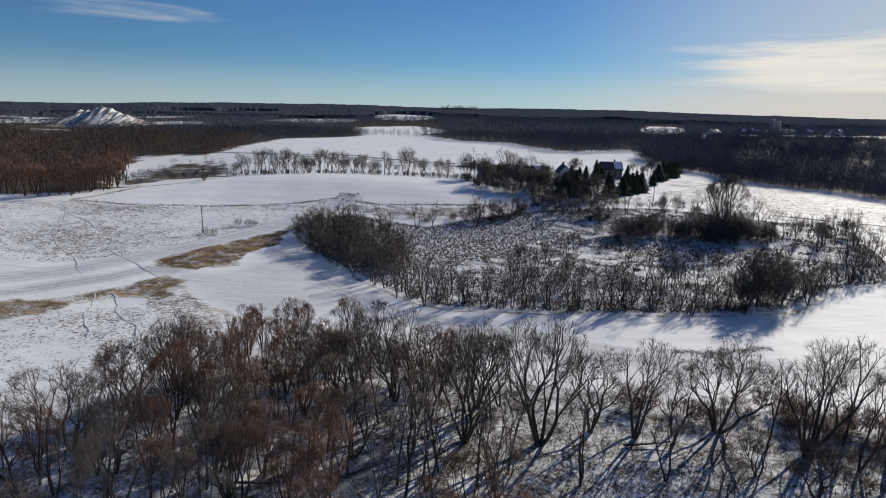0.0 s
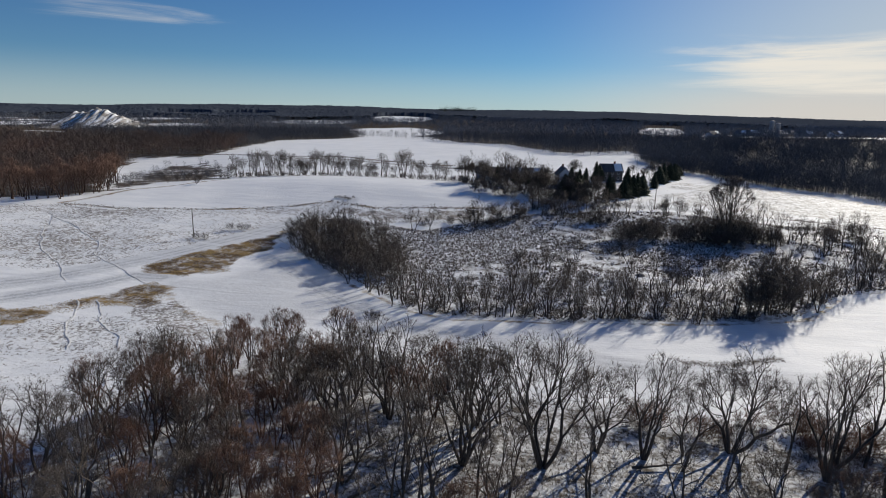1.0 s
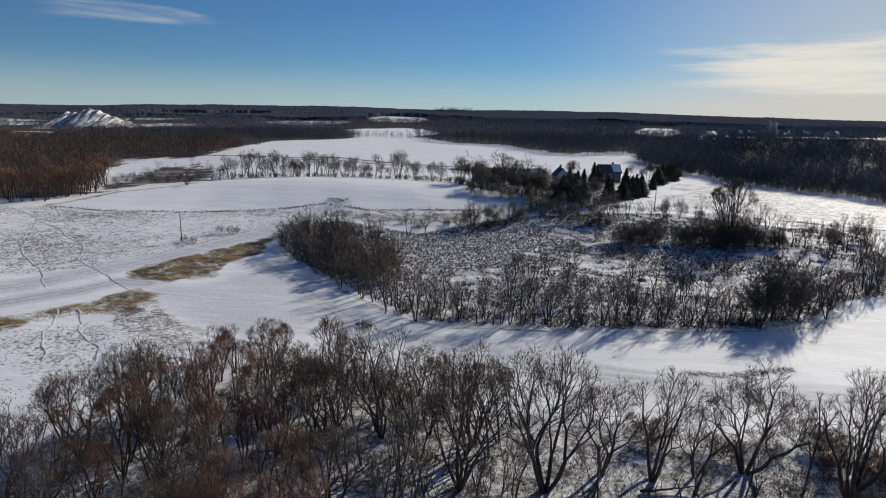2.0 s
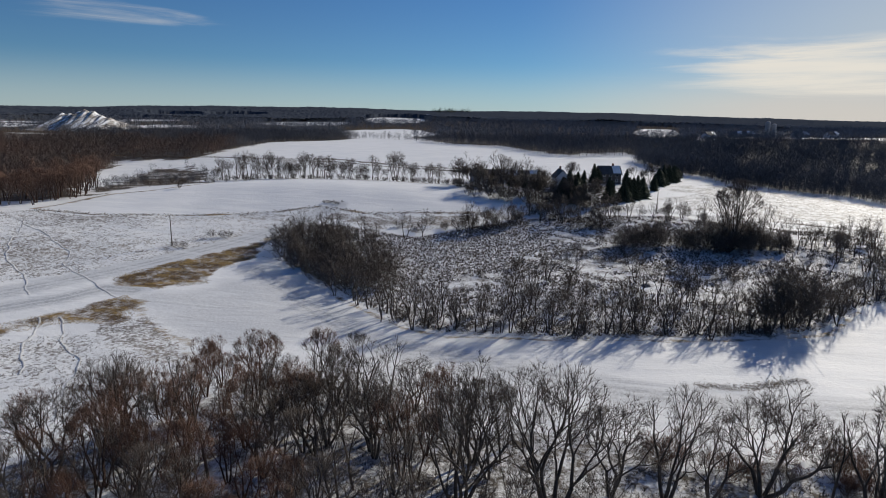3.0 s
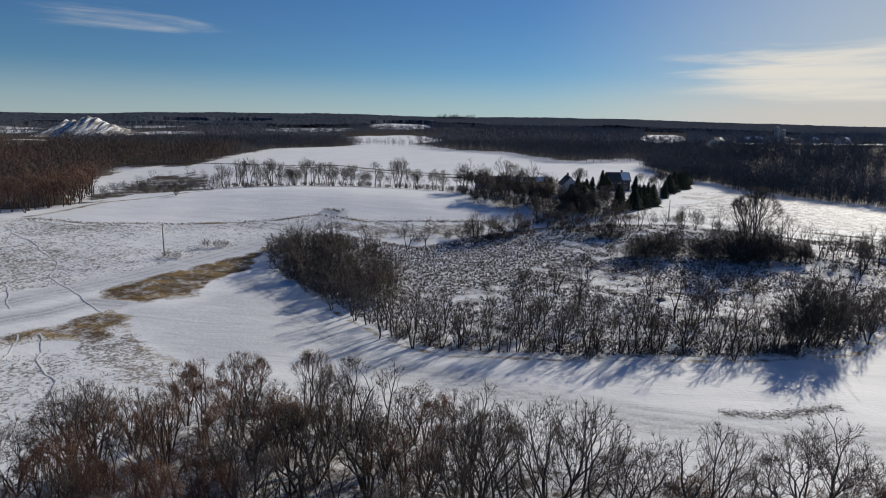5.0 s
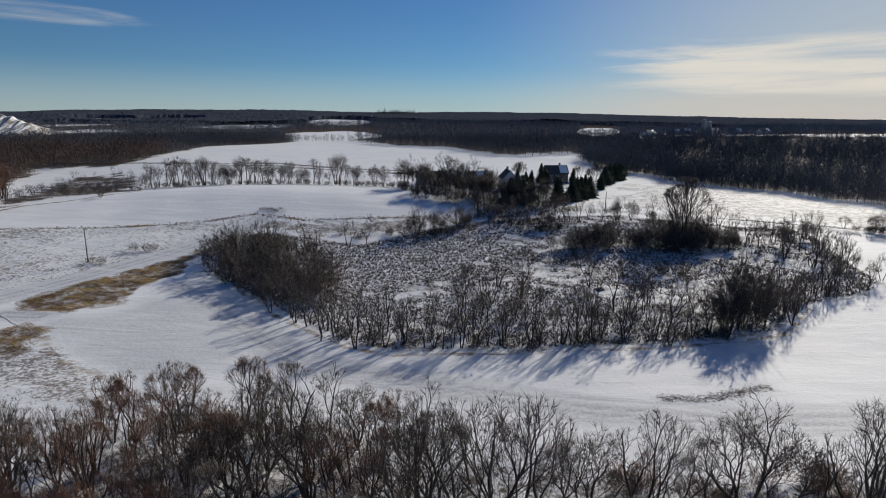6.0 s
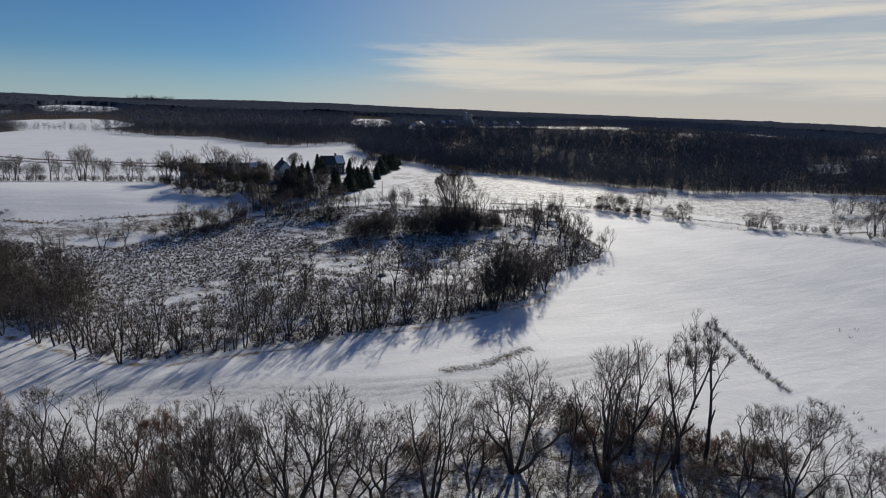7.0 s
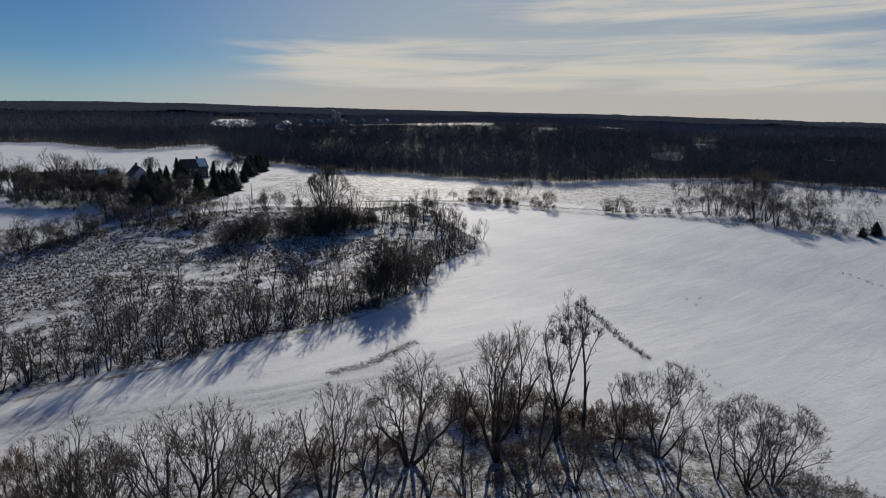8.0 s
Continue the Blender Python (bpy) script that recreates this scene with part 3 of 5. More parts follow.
class Tree:
    """Grows the limbs of one bare tree; sizes in metres. kids: boughs on a stem, branches on a bough and so on, twigs last.
    wide: the crown's half width as a share of the height; foot: where the crown begins."""

    def __init__(self, seed, height, stems=1, lean=0.25, spread=0.6, fork=0.35, wiggle=0.16, up=0.06, kids=(6, 5, 4, 3), thick=0.016, twig=0.014, twig_len=0.9,
                 wide=0.35, foot=0.2, steps=(10, 6, 4, 2)):
        self.r = random.Random(seed)
        self.spread, self.wiggle, self.up, self.kids, self.twig, self.twig_len, self.steps = spread, wiggle, up, kids, twig, twig_len, steps
        self.mid = Vector((0, 0, height * (1 + foot) / 2))
        self.half = Vector((height * wide, height * wide, height * (1 - foot) / 2))
        self.limbs, self.boughs, self.branches, self.twigs = [], [], [], []
        for i in range(stems):
            a = 2 * math.pi * (i + self.r.random() * 0.6) / stems
            k = lean * (0.5 + self.r.random()) if stems > 1 else lean * self.r.random() * 0.5
            way = Vector((math.cos(a) * k, math.sin(a) * k, 1)).normalized()
            base = Vector((math.cos(a), math.sin(a), 0)) * (0.012 * height if stems > 1 else 0)
            h = height * (0.80 + 0.16 * self.r.random())
            self.grow(base - Vector((0, 0, 0.4)), way, h, h * thick / math.sqrt(max(1, stems * 0.6)), 0, fork)

    def room(self, p, way):
        """Metres from p along way to the crown's outline."""
        a = Vector([(p[i] - self.mid[i]) / self.half[i] for i in range(3)])
        d = Vector([way[i] / self.half[i] for i in range(3)])
        dd, ad, aa = d.dot(d), a.dot(d), a.dot(a)
        disc = ad * ad - dd * (aa - 1)
        return (-ad + math.sqrt(disc)) / dd if disc > 0 else 0.0

    def past(self, p):
        return sum(((p[i] - self.mid[i]) / self.half[i]) ** 2 for i in range(3)) > 0.9 and p.z > self.mid.z

    def grow(self, p, way, length, radius, level, bare):
        r, n = self.r, self.steps[level]
        store = (self.limbs, self.boughs, self.branches, self.branches)[level]
        last = level == len(self.kids) - 1
        first, left, start = int(n * bare), self.kids[level], radius
        w = self.wiggle * (1.0, 1.1, 1.2, 1.2)[level] * math.sqrt(6 / n)
        for i in range(n):
            way = (way + Vector((r.gauss(0, w), r.gauss(0, w), r.gauss(0, w * 0.6) + self.up))).normalized()
            q = p + way * (length / n)
            r1 = max(self.twig * 0.7, start * (1 - 0.80 * (i + 1) / n))
            store.append((*p, radius, *q, r1))
            p, radius = q, r1
            if level == 0 and i > 2 and self.past(p):
                break
            if i < first:
                continue
            due = left / (n - i)
            make = int(due) + (1 if r.random() < due % 1 else 0)
            left -= make
            for _ in range(make):
                side = way.orthogonal().normalized()
                side.rotate(Matrix.Rotation(r.random() * 6.283, 3, way))
                out = (way + side * self.spread * (0.7 + 0.6 * r.random())).normalized()
                if last:
                    self.sprout(p, out)
                    continue
                size = min((0.62, 0.55, 0.5)[level] * length, self.room(p, out)) * (0.65 + 0.4 * r.random())
                if size > 0.25:
                    self.grow(p, out, size, max(self.twig * 0.9, radius * (0.55 + 0.2 * r.random())), level + 1, 0.12)
        if last:
            self.sprout(p, way)

    def sprout(self, p, way):
        r = self.r
        way = (way + Vector((r.gauss(0, 0.2), r.gauss(0, 0.2), r.gauss(0.05, 0.15)))).normalized()
        self.twigs.append((*p, self.twig, *(p + way * self.twig_len * (0.5 + 0.9 * r.random())), 0))

    def thing(self, name, bark, twig_mat, label, category, group="", near=True):
        """The tree as an empty with its trunk and its crown."""
        ob = tagged(new(name), label, category, group)
        trunk = [tubes(self.limbs, 6 if near else 4), tubes(self.boughs, 4 if near else 3)]
        crown = [tubes(self.branches, 3), spikes(self.twigs)]
        part("trunk", joined("trunk", trunk, [bark]), ob)
        part("crown", joined("crown", crown, [twig_mat]), ob)
        return ob

    def single(self, name, twig_mat):
        """The plant as one mesh."""
        return joined(name, [tubes(self.limbs, 4), tubes(self.boughs, 3), tubes(self.branches, 3), spikes(self.twigs)], [twig_mat])


class ForkedTree(Tree):
    """A tree whose limbs fork again and again up to the crown's outline. lead: how far one fork goes straight on (0 to 1)."""

    def __init__(self, seed, height, stems=3, lean=0.3, fork=26.0, curve=0.10, up=0.05, depth=6, thick=0.02, twig=0.012, twig_len=0.8, wide=0.35, foot=0.15, lead=0.3, first=0.30, twigs=4, shrink=0.78):
        self.r = random.Random(seed)
        self.angle, self.curve, self.up, self.depth, self.twig, self.twig_len, self.lead, self.count, self.shrink = fork, curve, up, depth, twig, twig_len, lead, twigs, shrink
        self.mid = Vector((0, 0, height * (1 + foot) / 2))
        self.half = Vector((height * wide, height * wide, height * (1 - foot) / 2))
        self.limbs, self.boughs, self.branches, self.twigs = [], [], [], []
        for i in range(stems):
            a = 2 * math.pi * (i + self.r.random() * 0.7) / stems
            k = lean * (0.35 + self.r.random()) if stems > 1 else lean * self.r.random() * 0.4
            base = Vector((math.cos(a), math.sin(a), 0)) * (0.014 * height if stems > 1 else 0)
            size = height * first * (0.85 + 0.3 * self.r.random())
            self.split(base - Vector((0, 0, 0.4)), Vector((math.cos(a) * k, math.sin(a) * k, 1)).normalized(), size, height * thick / math.sqrt(max(1, stems * 0.55)), 0)

    def split(self, p, way, length, radius, level):
        r = self.r
        gap = self.room(p, way)
        if level > 1 and (gap < 0.35 or level >= self.depth):
            for _ in range(self.count):
                self.sprout(p, (way + Vector((r.gauss(0, 0.36), r.gauss(0, 0.36), r.gauss(0.06, 0.28)))).normalized())
            return
        if level > 1:
            length = min(length, gap)
        n = (5, 4, 3, 3, 2, 2, 2, 2, 2)[level]
        store = self.limbs if level == 0 else self.boughs if level < 3 else self.branches
        bend = way.orthogonal().normalized()
        bend.rotate(Matrix.Rotation(r.random() * 6.283, 3, way))
        bend *= self.curve * (0.5 + r.random())
        end = max(self.twig, radius * 0.80)
        for i in range(n):
            if i == n // 2:
                bend = -bend * 0.8
            way = (way + bend * 3 / n + Vector((r.gauss(0, 0.05), r.gauss(0, 0.05), self.up * 3 / n))).normalized()
            q = p + way * (length / n)
            r1 = radius + (end - radius) * (i + 1) / n
            store.append((*p, radius + (end - radius) * i / n, *q, r1))
            p = q
            if level >= 2 and r.random() < 0.38:
                self.sprout(p, self.aside(way, 50))
            if 0 < level < self.depth - 1 and i == n // 2 and r.random() < 0.5:
                self.split(p, self.aside(way, 48), length * 0.62, max(self.twig, r1 * 0.45), level + 2)
        turn = r.random() * 6.283
        kids = 3 if r.random() < 0.25 else 2
        for k in range(kids):
            wide = self.angle * ((1 - self.lead) if k == 0 else 1.0 + 0.4 * self.lead) * (0.75 + 0.5 * r.random())
            share = 1.0 if k == 0 else 1.0 - 0.45 * self.lead
            out = self.aside(way, wide, turn + math.pi * k * (1 if kids == 2 else 0.67))
            self.split(p, out, length * self.shrink * share * (0.85 + 0.3 * r.random()), max(self.twig, end * (0.86 if k == 0 else 0.62)), level + 1)

    def aside(self, way, degrees, turn=None):
        side = way.orthogonal().normalized()
        side.rotate(Matrix.Rotation(self.r.random() * 6.283 if turn is None else turn, 3, way))
        return (way + side * math.tan(radians(degrees))).normalized()


def stand(first, x, y, turn=0.0, size=1.0, tilt=(0, 0), sink=0.0):
    """Where a copy stands on the land."""
    return Matrix.Translation((x, y, float(land(x, y)) - sink)) @ pose(0, 0, 0, tilt[0], tilt[1], turn) @ Matrix.Scale(size, 4)


def place_all(kinds, spots, rng, lo=0.85, hi=1.15, lean=3.0):
    """Copies of the kinds at the spots; the first spots take the originals."""
    used = set()
    for x, y, *more in spots:
        k = more[0] if more else rng.randrange(len(kinds))
        size = more[1] if len(more) > 1 else lo + (hi - lo) * rng.random()
        m = stand(None, x, y, rng.random() * 360, size, (rng.gauss(0, lean), rng.gauss(0, lean)))
        if k in used:
            c = copy_thing(kinds[k], Matrix.Identity(4))
            c.matrix_basis = m
        else:
            kinds[k].matrix_basis = m
            used.add(k)
    return used


def scatter(poly, step, rng, margin=0.0, keep=None):
    """Loosely even spots inside a polygon."""
    px, py = [p[0] for p in poly], [p[1] for p in poly]
    gx, gy = np.meshgrid(np.arange(min(px), max(px), step), np.arange(min(py), max(py), step))
    gx = gx.ravel() + rng.uniform(-0.5, 0.5, gx.size) * step
    gy = gy.ravel() + rng.uniform(-0.5, 0.5, gy.size) * step
    ok = inside(poly, gx, gy) > margin
    if keep is not None:
        ok &= keep(gx, gy)
    return gx[ok], gy[ok]


def along(line, step, rng, spread):
    """Spots along a polyline with some scatter."""
    out = []
    for (ax, ay), (bx, by) in zip(line, line[1:]):
        n = max(1, int(math.hypot(bx - ax, by - ay) / step))
        for i in range(n):
            k = (i + rng.random()) / n
            out.append((ax + (bx - ax) * k + rng.gauss(0, spread), ay + (by - ay) * k + rng.gauss(0, spread)))
    return out


# ---------- the grove in front ----------
rng, nrg = random.Random(11), np.random.default_rng(11)
GREY, RED = "bare grey-brown tree standing in snow and litter", "bare red-brown young tree with upright twigs"
grove_group = "bare trees of the near grove"


def grove_kinds():
    """The kinds of tree in the grove, built once."""
    k = {}
    for key, seed, height, stems, lean, fork, curve, up, depth, thick, wide, foot, lead, first, label in (
            ("spreading", 21, 15.0, 4, 0.46, 27, 0.21, 0.06, 7, 0.026, 0.44, 0.14, 0.25, 0.27, "bare spreading tree with open crown, forked near the ground"),
            ("many_stems", 22, 16.5, 5, 0.34, 22, 0.14, 0.05, 7, 0.024, 0.36, 0.14, 0.30, 0.28, "tall bare many-stemmed tree with a fan-shaped crown"),
            ("leaning", 23, 15.0, 3, 0.30, 24, 0.17, 0.05, 7, 0.021, 0.34, 0.22, 0.30, 0.30, "bare tree with leaning stems and one-sided crown"),
            ("tall", 24, 22.0, 1, 0.05, 21, 0.04, 0.05, 8, 0.0115, 0.13, 0.22, 0.72, 0.26, "tall slender bare poplar with sparse short branches"),
            ("round", 25, 12.5, 5, 0.45, 25, 0.15, 0.04, 7, 0.020, 0.46, 0.10, 0.25, 0.27, "bare round-crowned tree at the field edge"),
            ("upright", 26, 14.5, 1, 0.20, 21, 0.09, 0.05, 7, 0.013, 0.25, 0.32, 0.50, 0.34, GREY), ("thin", 27, 13.5, 2, 0.22, 23, 0.11, 0.05, 7, 0.0145, 0.28, 0.30, 0.40, 0.33, GREY),
            ("crooked", 28, 11.5, 3, 0.42, 30, 0.22, 0.06, 7, 0.022, 0.40, 0.14, 0.25, 0.28, "bare crooked tree with twisting limbs"),
            ("red", 29, 12.0, 3, 0.24, 21, 0.10, 0.05, 7, 0.014, 0.30, 0.20, 0.40, 0.30, RED)):
        bark, twigs = (M_BARK_RED, M_TWIG_RED) if key == "red" else (M_BARK, M_TWIG)
        k[key] = ForkedTree(seed, height, stems, lean, fork, curve, up, depth, thick * 1.1, 0.0155, 0.9, wide, foot, lead, first, 2, 0.84 if key == "tall" else 0.78).thing("tree", bark, twigs, label, "tree", grove_group)
    return k


NEAR = grove_kinds()


def plant(kind, x, y, turn, size, tilt=(0, 0)):
    ob = copy_thing(NEAR[kind], Matrix.Identity(4))
    ob.matrix_basis = stand(None, x, y, turn, size, tilt)
    return ob


for kind, x, y, turn, size, tilt in (
        ("spreading", 34.6, 77.0, 20, 1.02, (0, 2)), ("many_stems", 8.2, 70.0, 0, 1.16, (0, 0)), ("many_stems", -2.2, 69.0, 140, 0.98, (0, -2)),
        ("leaning", 22.2, 74.0, 30, 0.98, (0, 12)), ("leaning", 47.3, 75.0, 200, 1.05, (0, -8)), ("upright", 51.2, 75.3, 75, 1.10, (0, 3)),
        ("crooked", 16.0, 74.8, 120, 1.15, (0, -4)), ("tall", 54.5, 70.8, 0, 1.14, (0, 1)), ("tall", 59.0, 69.9, 120, 1.04, (0, 3)), ("leaning", 44.5, 71.5, 10, 0.95, (0, -4)), ("upright", 40.0, 73.0, 70, 0.9, (0, 3)), ("thin", 50.0, 69.0, 200, 1.0, (0, -3)), ("leaning", 28.0, 75.5, 300, 0.7, (0, 4)), ("thin", 62.5, 66.0, 33, 0.7, (0, 5)), ("tall", 56.0, 71.6, 220, 1.0, (0, 4)),
        ("round", 63.2, 60.5, 0, 1.02, (0, 2)), ("round", 67.0, 50.5, 100, 0.92, (0, 0)), ("thin", 65.5, 53.6, 60, 0.72, (0, 0)),
        ("crooked", -51.7, 68.6, 160, 1.12, (0, -5)), ("crooked", -54.5, 59.5, 40, 1.05, (0, 6)), ("thin", -57.5, 58.5, 0, 0.85, (0, -6)),
        ("crooked", 41.5, 62.0, 250, 0.72, (0, 5)), ("thin", 24.0, 63.5, 85, 0.7, (0, -5)), ("thin", 57.5, 63.0, 190, 0.62, (0, 4)), ("crooked", 29.0, 58.0, 10, 0.68, (0, 4)),
        ("round", 60.5, 42.0, 20, 0.7, (0, 0)), ("round", 70.0, 49.0, 310, 0.86, (0, 2)), ("thin", 59.5, 55.0, 140, 0.6, (0, 0)), ("crooked", 50.0, 62.5, 80, 0.6, (0, -3)), ("crooked", 36.0, 66.0, 180, 0.62, (0, 5)), ("thin", 31.0, 68.0, 210, 0.7, (0, -4)), ("thin", 13.0, 61.0, 15, 0.9, (0, 0)), ("upright", -8.5, 84.0, 15, 0.72, (0, 0))):
    plant(kind, x, y, turn, size, tilt)

THICK = ((-62, 40), (-62, 62), (-57, 78), (-48, 92), (-40, 100), (-27, 99), (-13, 95), (4, 90), (8, 64), (4, 40))
gx, gy = scatter(THICK, 4.65, nrg)
taken = ((8.2, 70), (-2.2, 69), (-51.7, 68.6), (-54.5, 59.5), (-57.5, 58.5))
for x, y in zip(gx, gy):
    if min(math.hypot(x - a, y - b) for a, b in taken) < 4.5 or rng.random() < 0.08 or (x > -4 and rng.random() < 0.35):
        continue
    west = (x < -24 and y > 62 and rng.random() < 0.55) or rng.random() < 0.18
    kind = "red" if west else rng.choice(("upright", "upright", "upright", "thin", "thin", "many_stems", "crooked"))
    size = (0.80 + 0.22 * rng.random()) * (1.0 if y < 84 else 0.88) * (0.82 if kind == "many_stems" else 1.0)
    plant(kind, x, y, rng.random() * 360, size, (rng.gauss(0, 3), 4 + rng.gauss(0, 3)))
for ob in NEAR.values():
    for o in (*ob.children, ob):
        bpy.data.objects.remove(o)


# ---------- brushwood under the grove ----------
def brush(seed, name, height, stems, mat, label, spread=0.6, up=0.05, kids=(4, 3, 3), twig=0.020, group="brushwood", wide=0.6):
    """A many-stemmed shrub as one mesh."""
    me = Tree(seed, height, stems, 0.75, spread, 0.12, 0.16, up, kids, 0.011, twig, 0.16 * height, wide, 0.0, (4, 3, 2)).single(name, mat)
    return tagged(new(name, me), label, "shrub", group)


def strew(ob, spots, lo, hi):
    """Copies of a shrub at the spots; the first is the shrub itself."""
    for i, (x, y) in enumerate(spots):
        c = ob if i == 0 else copy_thing(ob, Matrix.Identity(4))
        c.matrix_basis = stand(None, x, y, rng.random() * 360, lo + (hi - lo) * rng.random(), (rng.gauss(0, 4), rng.gauss(0, 4)), 0.05)


red_shrub = brush(41, "shrub", 4.4, 9, M_TWIG_RED, "low red-brown leafless shrub under the trees", kids=(5, 4, 3), twig=0.026, group="shrubs of the near grove")
dark_shrub = brush(42, "shrub", 3.2, 7, M_TWIG, "low grey-brown leafless shrub under the trees", group="shrubs of the near grove")
spots = [(46 + 21 * k + rng.gauss(0, 2.0), 80.0 - 13.5 * k * k + rng.gauss(0, 2.8)) for k in np.linspace(0.04, 1, 42)]
spots += [(22 + 24 * k + rng.gauss(0, 1.5), 84 - 4 * k + rng.gauss(0, 1.8)) for k in np.linspace(0, 1, 14)]
gx, gy = scatter(((-60, 45), (-55, 66), (-44, 82), (-36, 88), (-10, 85), (2, 78), (2, 45)), 13.0, nrg)
strew(red_shrub, spots + [(x, y) for x, y in zip(gx, gy) if x < -24], 0.4, 1.1)
gx2, gy2 = scatter(GROVE, 5.6, nrg, 3.0, lambda x, y: (y > 44) & (x > -2))
strew(dark_shrub, [(x, y) for x, y in zip(gx, gy) if x >= -24] + list(zip(gx2, gy2)) + [(67 + 9 * k + rng.gauss(0, 0.7), 64 - 20 * k + rng.gauss(0, 1.0)) for k in np.linspace(0, 1, 14)], 0.4, 0.8)
dense_bush = brush(43, "shrub", 2.2, 10, M_TWIG_RED, "small dense rust-brown bush in the snow", kids=(5, 4, 3), group="shrubs of the near grove")
strew(dense_bush, [(31.5, 79.5), (45, 78), (50, 77.5), (56, 75)], 0.9, 1.2)
for x, y in along(((40, 70), (50, 66), (60, 63)), 0.9, rng, 2.6) + along(((44, 73), (58, 69)), 1.2, rng, 1.4):
    c = copy_thing(dark_shrub if rng.random() < 0.65 else red_shrub, Matrix.Identity(4))
    c.matrix_basis = stand(None, x, y, rng.random() * 360, 0.45 + 0.35 * rng.random(), (rng.gauss(0, 4), rng.gauss(0, 4)), 0.05)


def build_snag():
    """A short broken trunk."""
    r = random.Random(5)
    p, segs = Vector((0, 0, -0.3)), []
    for i in range(6):
        q = p + Vector((0.10 + r.gauss(0, 0.03), r.gauss(0, 0.04), 0.62))
        segs.append((*p, 0.26 - 0.02 * i, *q, 0.24 - 0.02 * i))
        p = q
    ob = tagged(new("broken_trunk"), "short broken grey tree trunk with splintered top", "tree stump")
    part("trunk", joined("trunk", [tubes(segs, 7)], [M_BARK]), ob)
    part("splinters", joined("splinters", [spikes([(*p, 0.10, *(p + Vector((r.gauss(0, 0.12), r.gauss(0, 0.12), 0.35 + 0.3 * r.random()))), 0) for _ in range(6)])], [M_BARK]), ob)
    ob.matrix_basis = stand(None, 26.7, 71.6, 10)


def build_log(x, y, length, turn, lift=0.35):
    """A fallen stem with a few broken limbs."""
    r = random.Random(int(x * 7))
    p, segs, way = Vector((0, 0, lift)), [], Vector((1, 0, 0.02))
    for i in range(8):
        way = (way + Vector((0, r.gauss(0, 0.10), r.gauss(0, 0.05)))).normalized()
        q = p + way * length / 8
        segs.append((*p, 0.20 - 0.018 * i, *q, 0.182 - 0.018 * i))
        if i > 1:
            t = Vector((0.5, r.gauss(0, 0.7), 0.25 + 0.5 * r.random())) * (0.8 + 0.8 * r.random())
            segs.append((*p, 0.07, *(p + t), 0.02))
        p = q
    ob = tagged(new("fallen_log", joined("fallen_log", [tubes(segs, 6)], [M_BARK])), "fallen bare trunk lying in snow with broken limbs", "log", "fallen logs")
    ob.matrix_basis = stand(None, x, y, turn)


build_snag()
for x, y, length, turn in ((57, 67, 8, 25), (64, 64.5, 5, 150), (-24, 62, 8, 20), (-17, 58, 7, 35), (-30, 55, 6, 10), (20, 71, 7, 5)):
    build_log(x, y, length, turn)

# ---------- the wooded marsh ----------
marsh_group = "bare trees round the marsh"


def marsh_kinds():
    """Slender trees that ring the marsh."""
    spec = ((51, 10.5, 2, 0.22, 23, 0.25), (52, 9.0, 2, 0.28, 26, 0.30), (53, 11.5, 1, 0.15, 22, 0.24), (54, 7.5, 4, 0.40, 25, 0.36))
    return [ForkedTree(seed, h, stems, lean, fork, 0.10, 0.05, 6, 0.018, 0.016, 0.9, wide, 0.14, 0.35, 0.31, 1).thing(
        "marsh_tree", M_BARK, M_TWIG, "slender bare tree at the marsh edge", "tree", marsh_group, False) for seed, h, stems, lean, fork, wide in spec]


marsh_trees = marsh_kinds()


south_edge = ((-34, 147), (-20, 133), (-8, 129), (15, 130), (50, 135), (72, 142), (86, 157))
spots = along(south_edge, 1.7, rng, 1.7) + along(((-22, 139), (-6, 135), (20, 136), (50, 141)), 2.9, rng, 3.2) + along(((0, 144), (30, 147), (60, 148)), 4.0, rng, 3.0)
spots += along(((86, 160), (108, 168), (116, 174), (118, 190), (127, 222), (120, 230)), 2.6, rng, 2.2) + along(((92, 168), (106, 180), (112, 205), (100, 222)), 3.2, rng, 3.0)
spots += along(((100, 228), (84, 232), (60, 236), (36, 232)), 3.2, rng, 2.5) + along(((-10, 213), (4, 222), (20, 227)), 3.5, rng, 1.5)
spots += along(((0, 150), (30, 155), (60, 150)), 9.0, rng, 6.0) + along(((14, 238), (30, 231), (40, 223)), 2.4, rng, 2.2) + along(((84, 204), (100, 206), (114, 200)), 2.2, rng, 3.0) + [(-29, 202, 1, 1.0), (-8, 216, 1, 1.15), (-24, 205, 0, 0.7)]
place_all(marsh_trees, [(*s[:2], i) for i, s in enumerate(spots[:4])] + spots[4:], rng, 0.68, 1.08)

thicket = brush(55, "willow_thicket", 7.0, 9, M_TWIG_DARK, "dense dark leafless willow thicket at the marsh edge", 0.60, 0.05, (5, 4, 3), 0.034, "willow thickets", 0.45)
west_clump = ((-66, 178), (-56, 166), (-44, 156), (-34, 150), (-26, 154), (-26, 166), (-30, 180), (-38, 194), (-54, 204), (-68, 204), (-70, 192))
gx, gy = scatter(west_clump, 3.3, nrg, 0.0, lambda x, y: wobble(x, y, 5.5) > -0.75)
spots = along(((40, 204), (58, 209), (74, 206), (86, 204)), 1.5, rng, 3.0) + along(((44, 196), (62, 200), (72, 199)), 4.0, rng, 2.0) + along(((-8, 256), (10, 252), (26, 250), (42, 248)), 3.0, rng, 2.6) + along(((-20, 214), (-2, 221), (10, 232)), 3.4, rng, 1.8) + along(((14, 239), (31, 231), (41, 222)), 3.0, rng, 2.2) + along(((62, 200), (92, 204)), 2.5, rng, 2.5)
strew(thicket, spots, 0.65, 1.05)
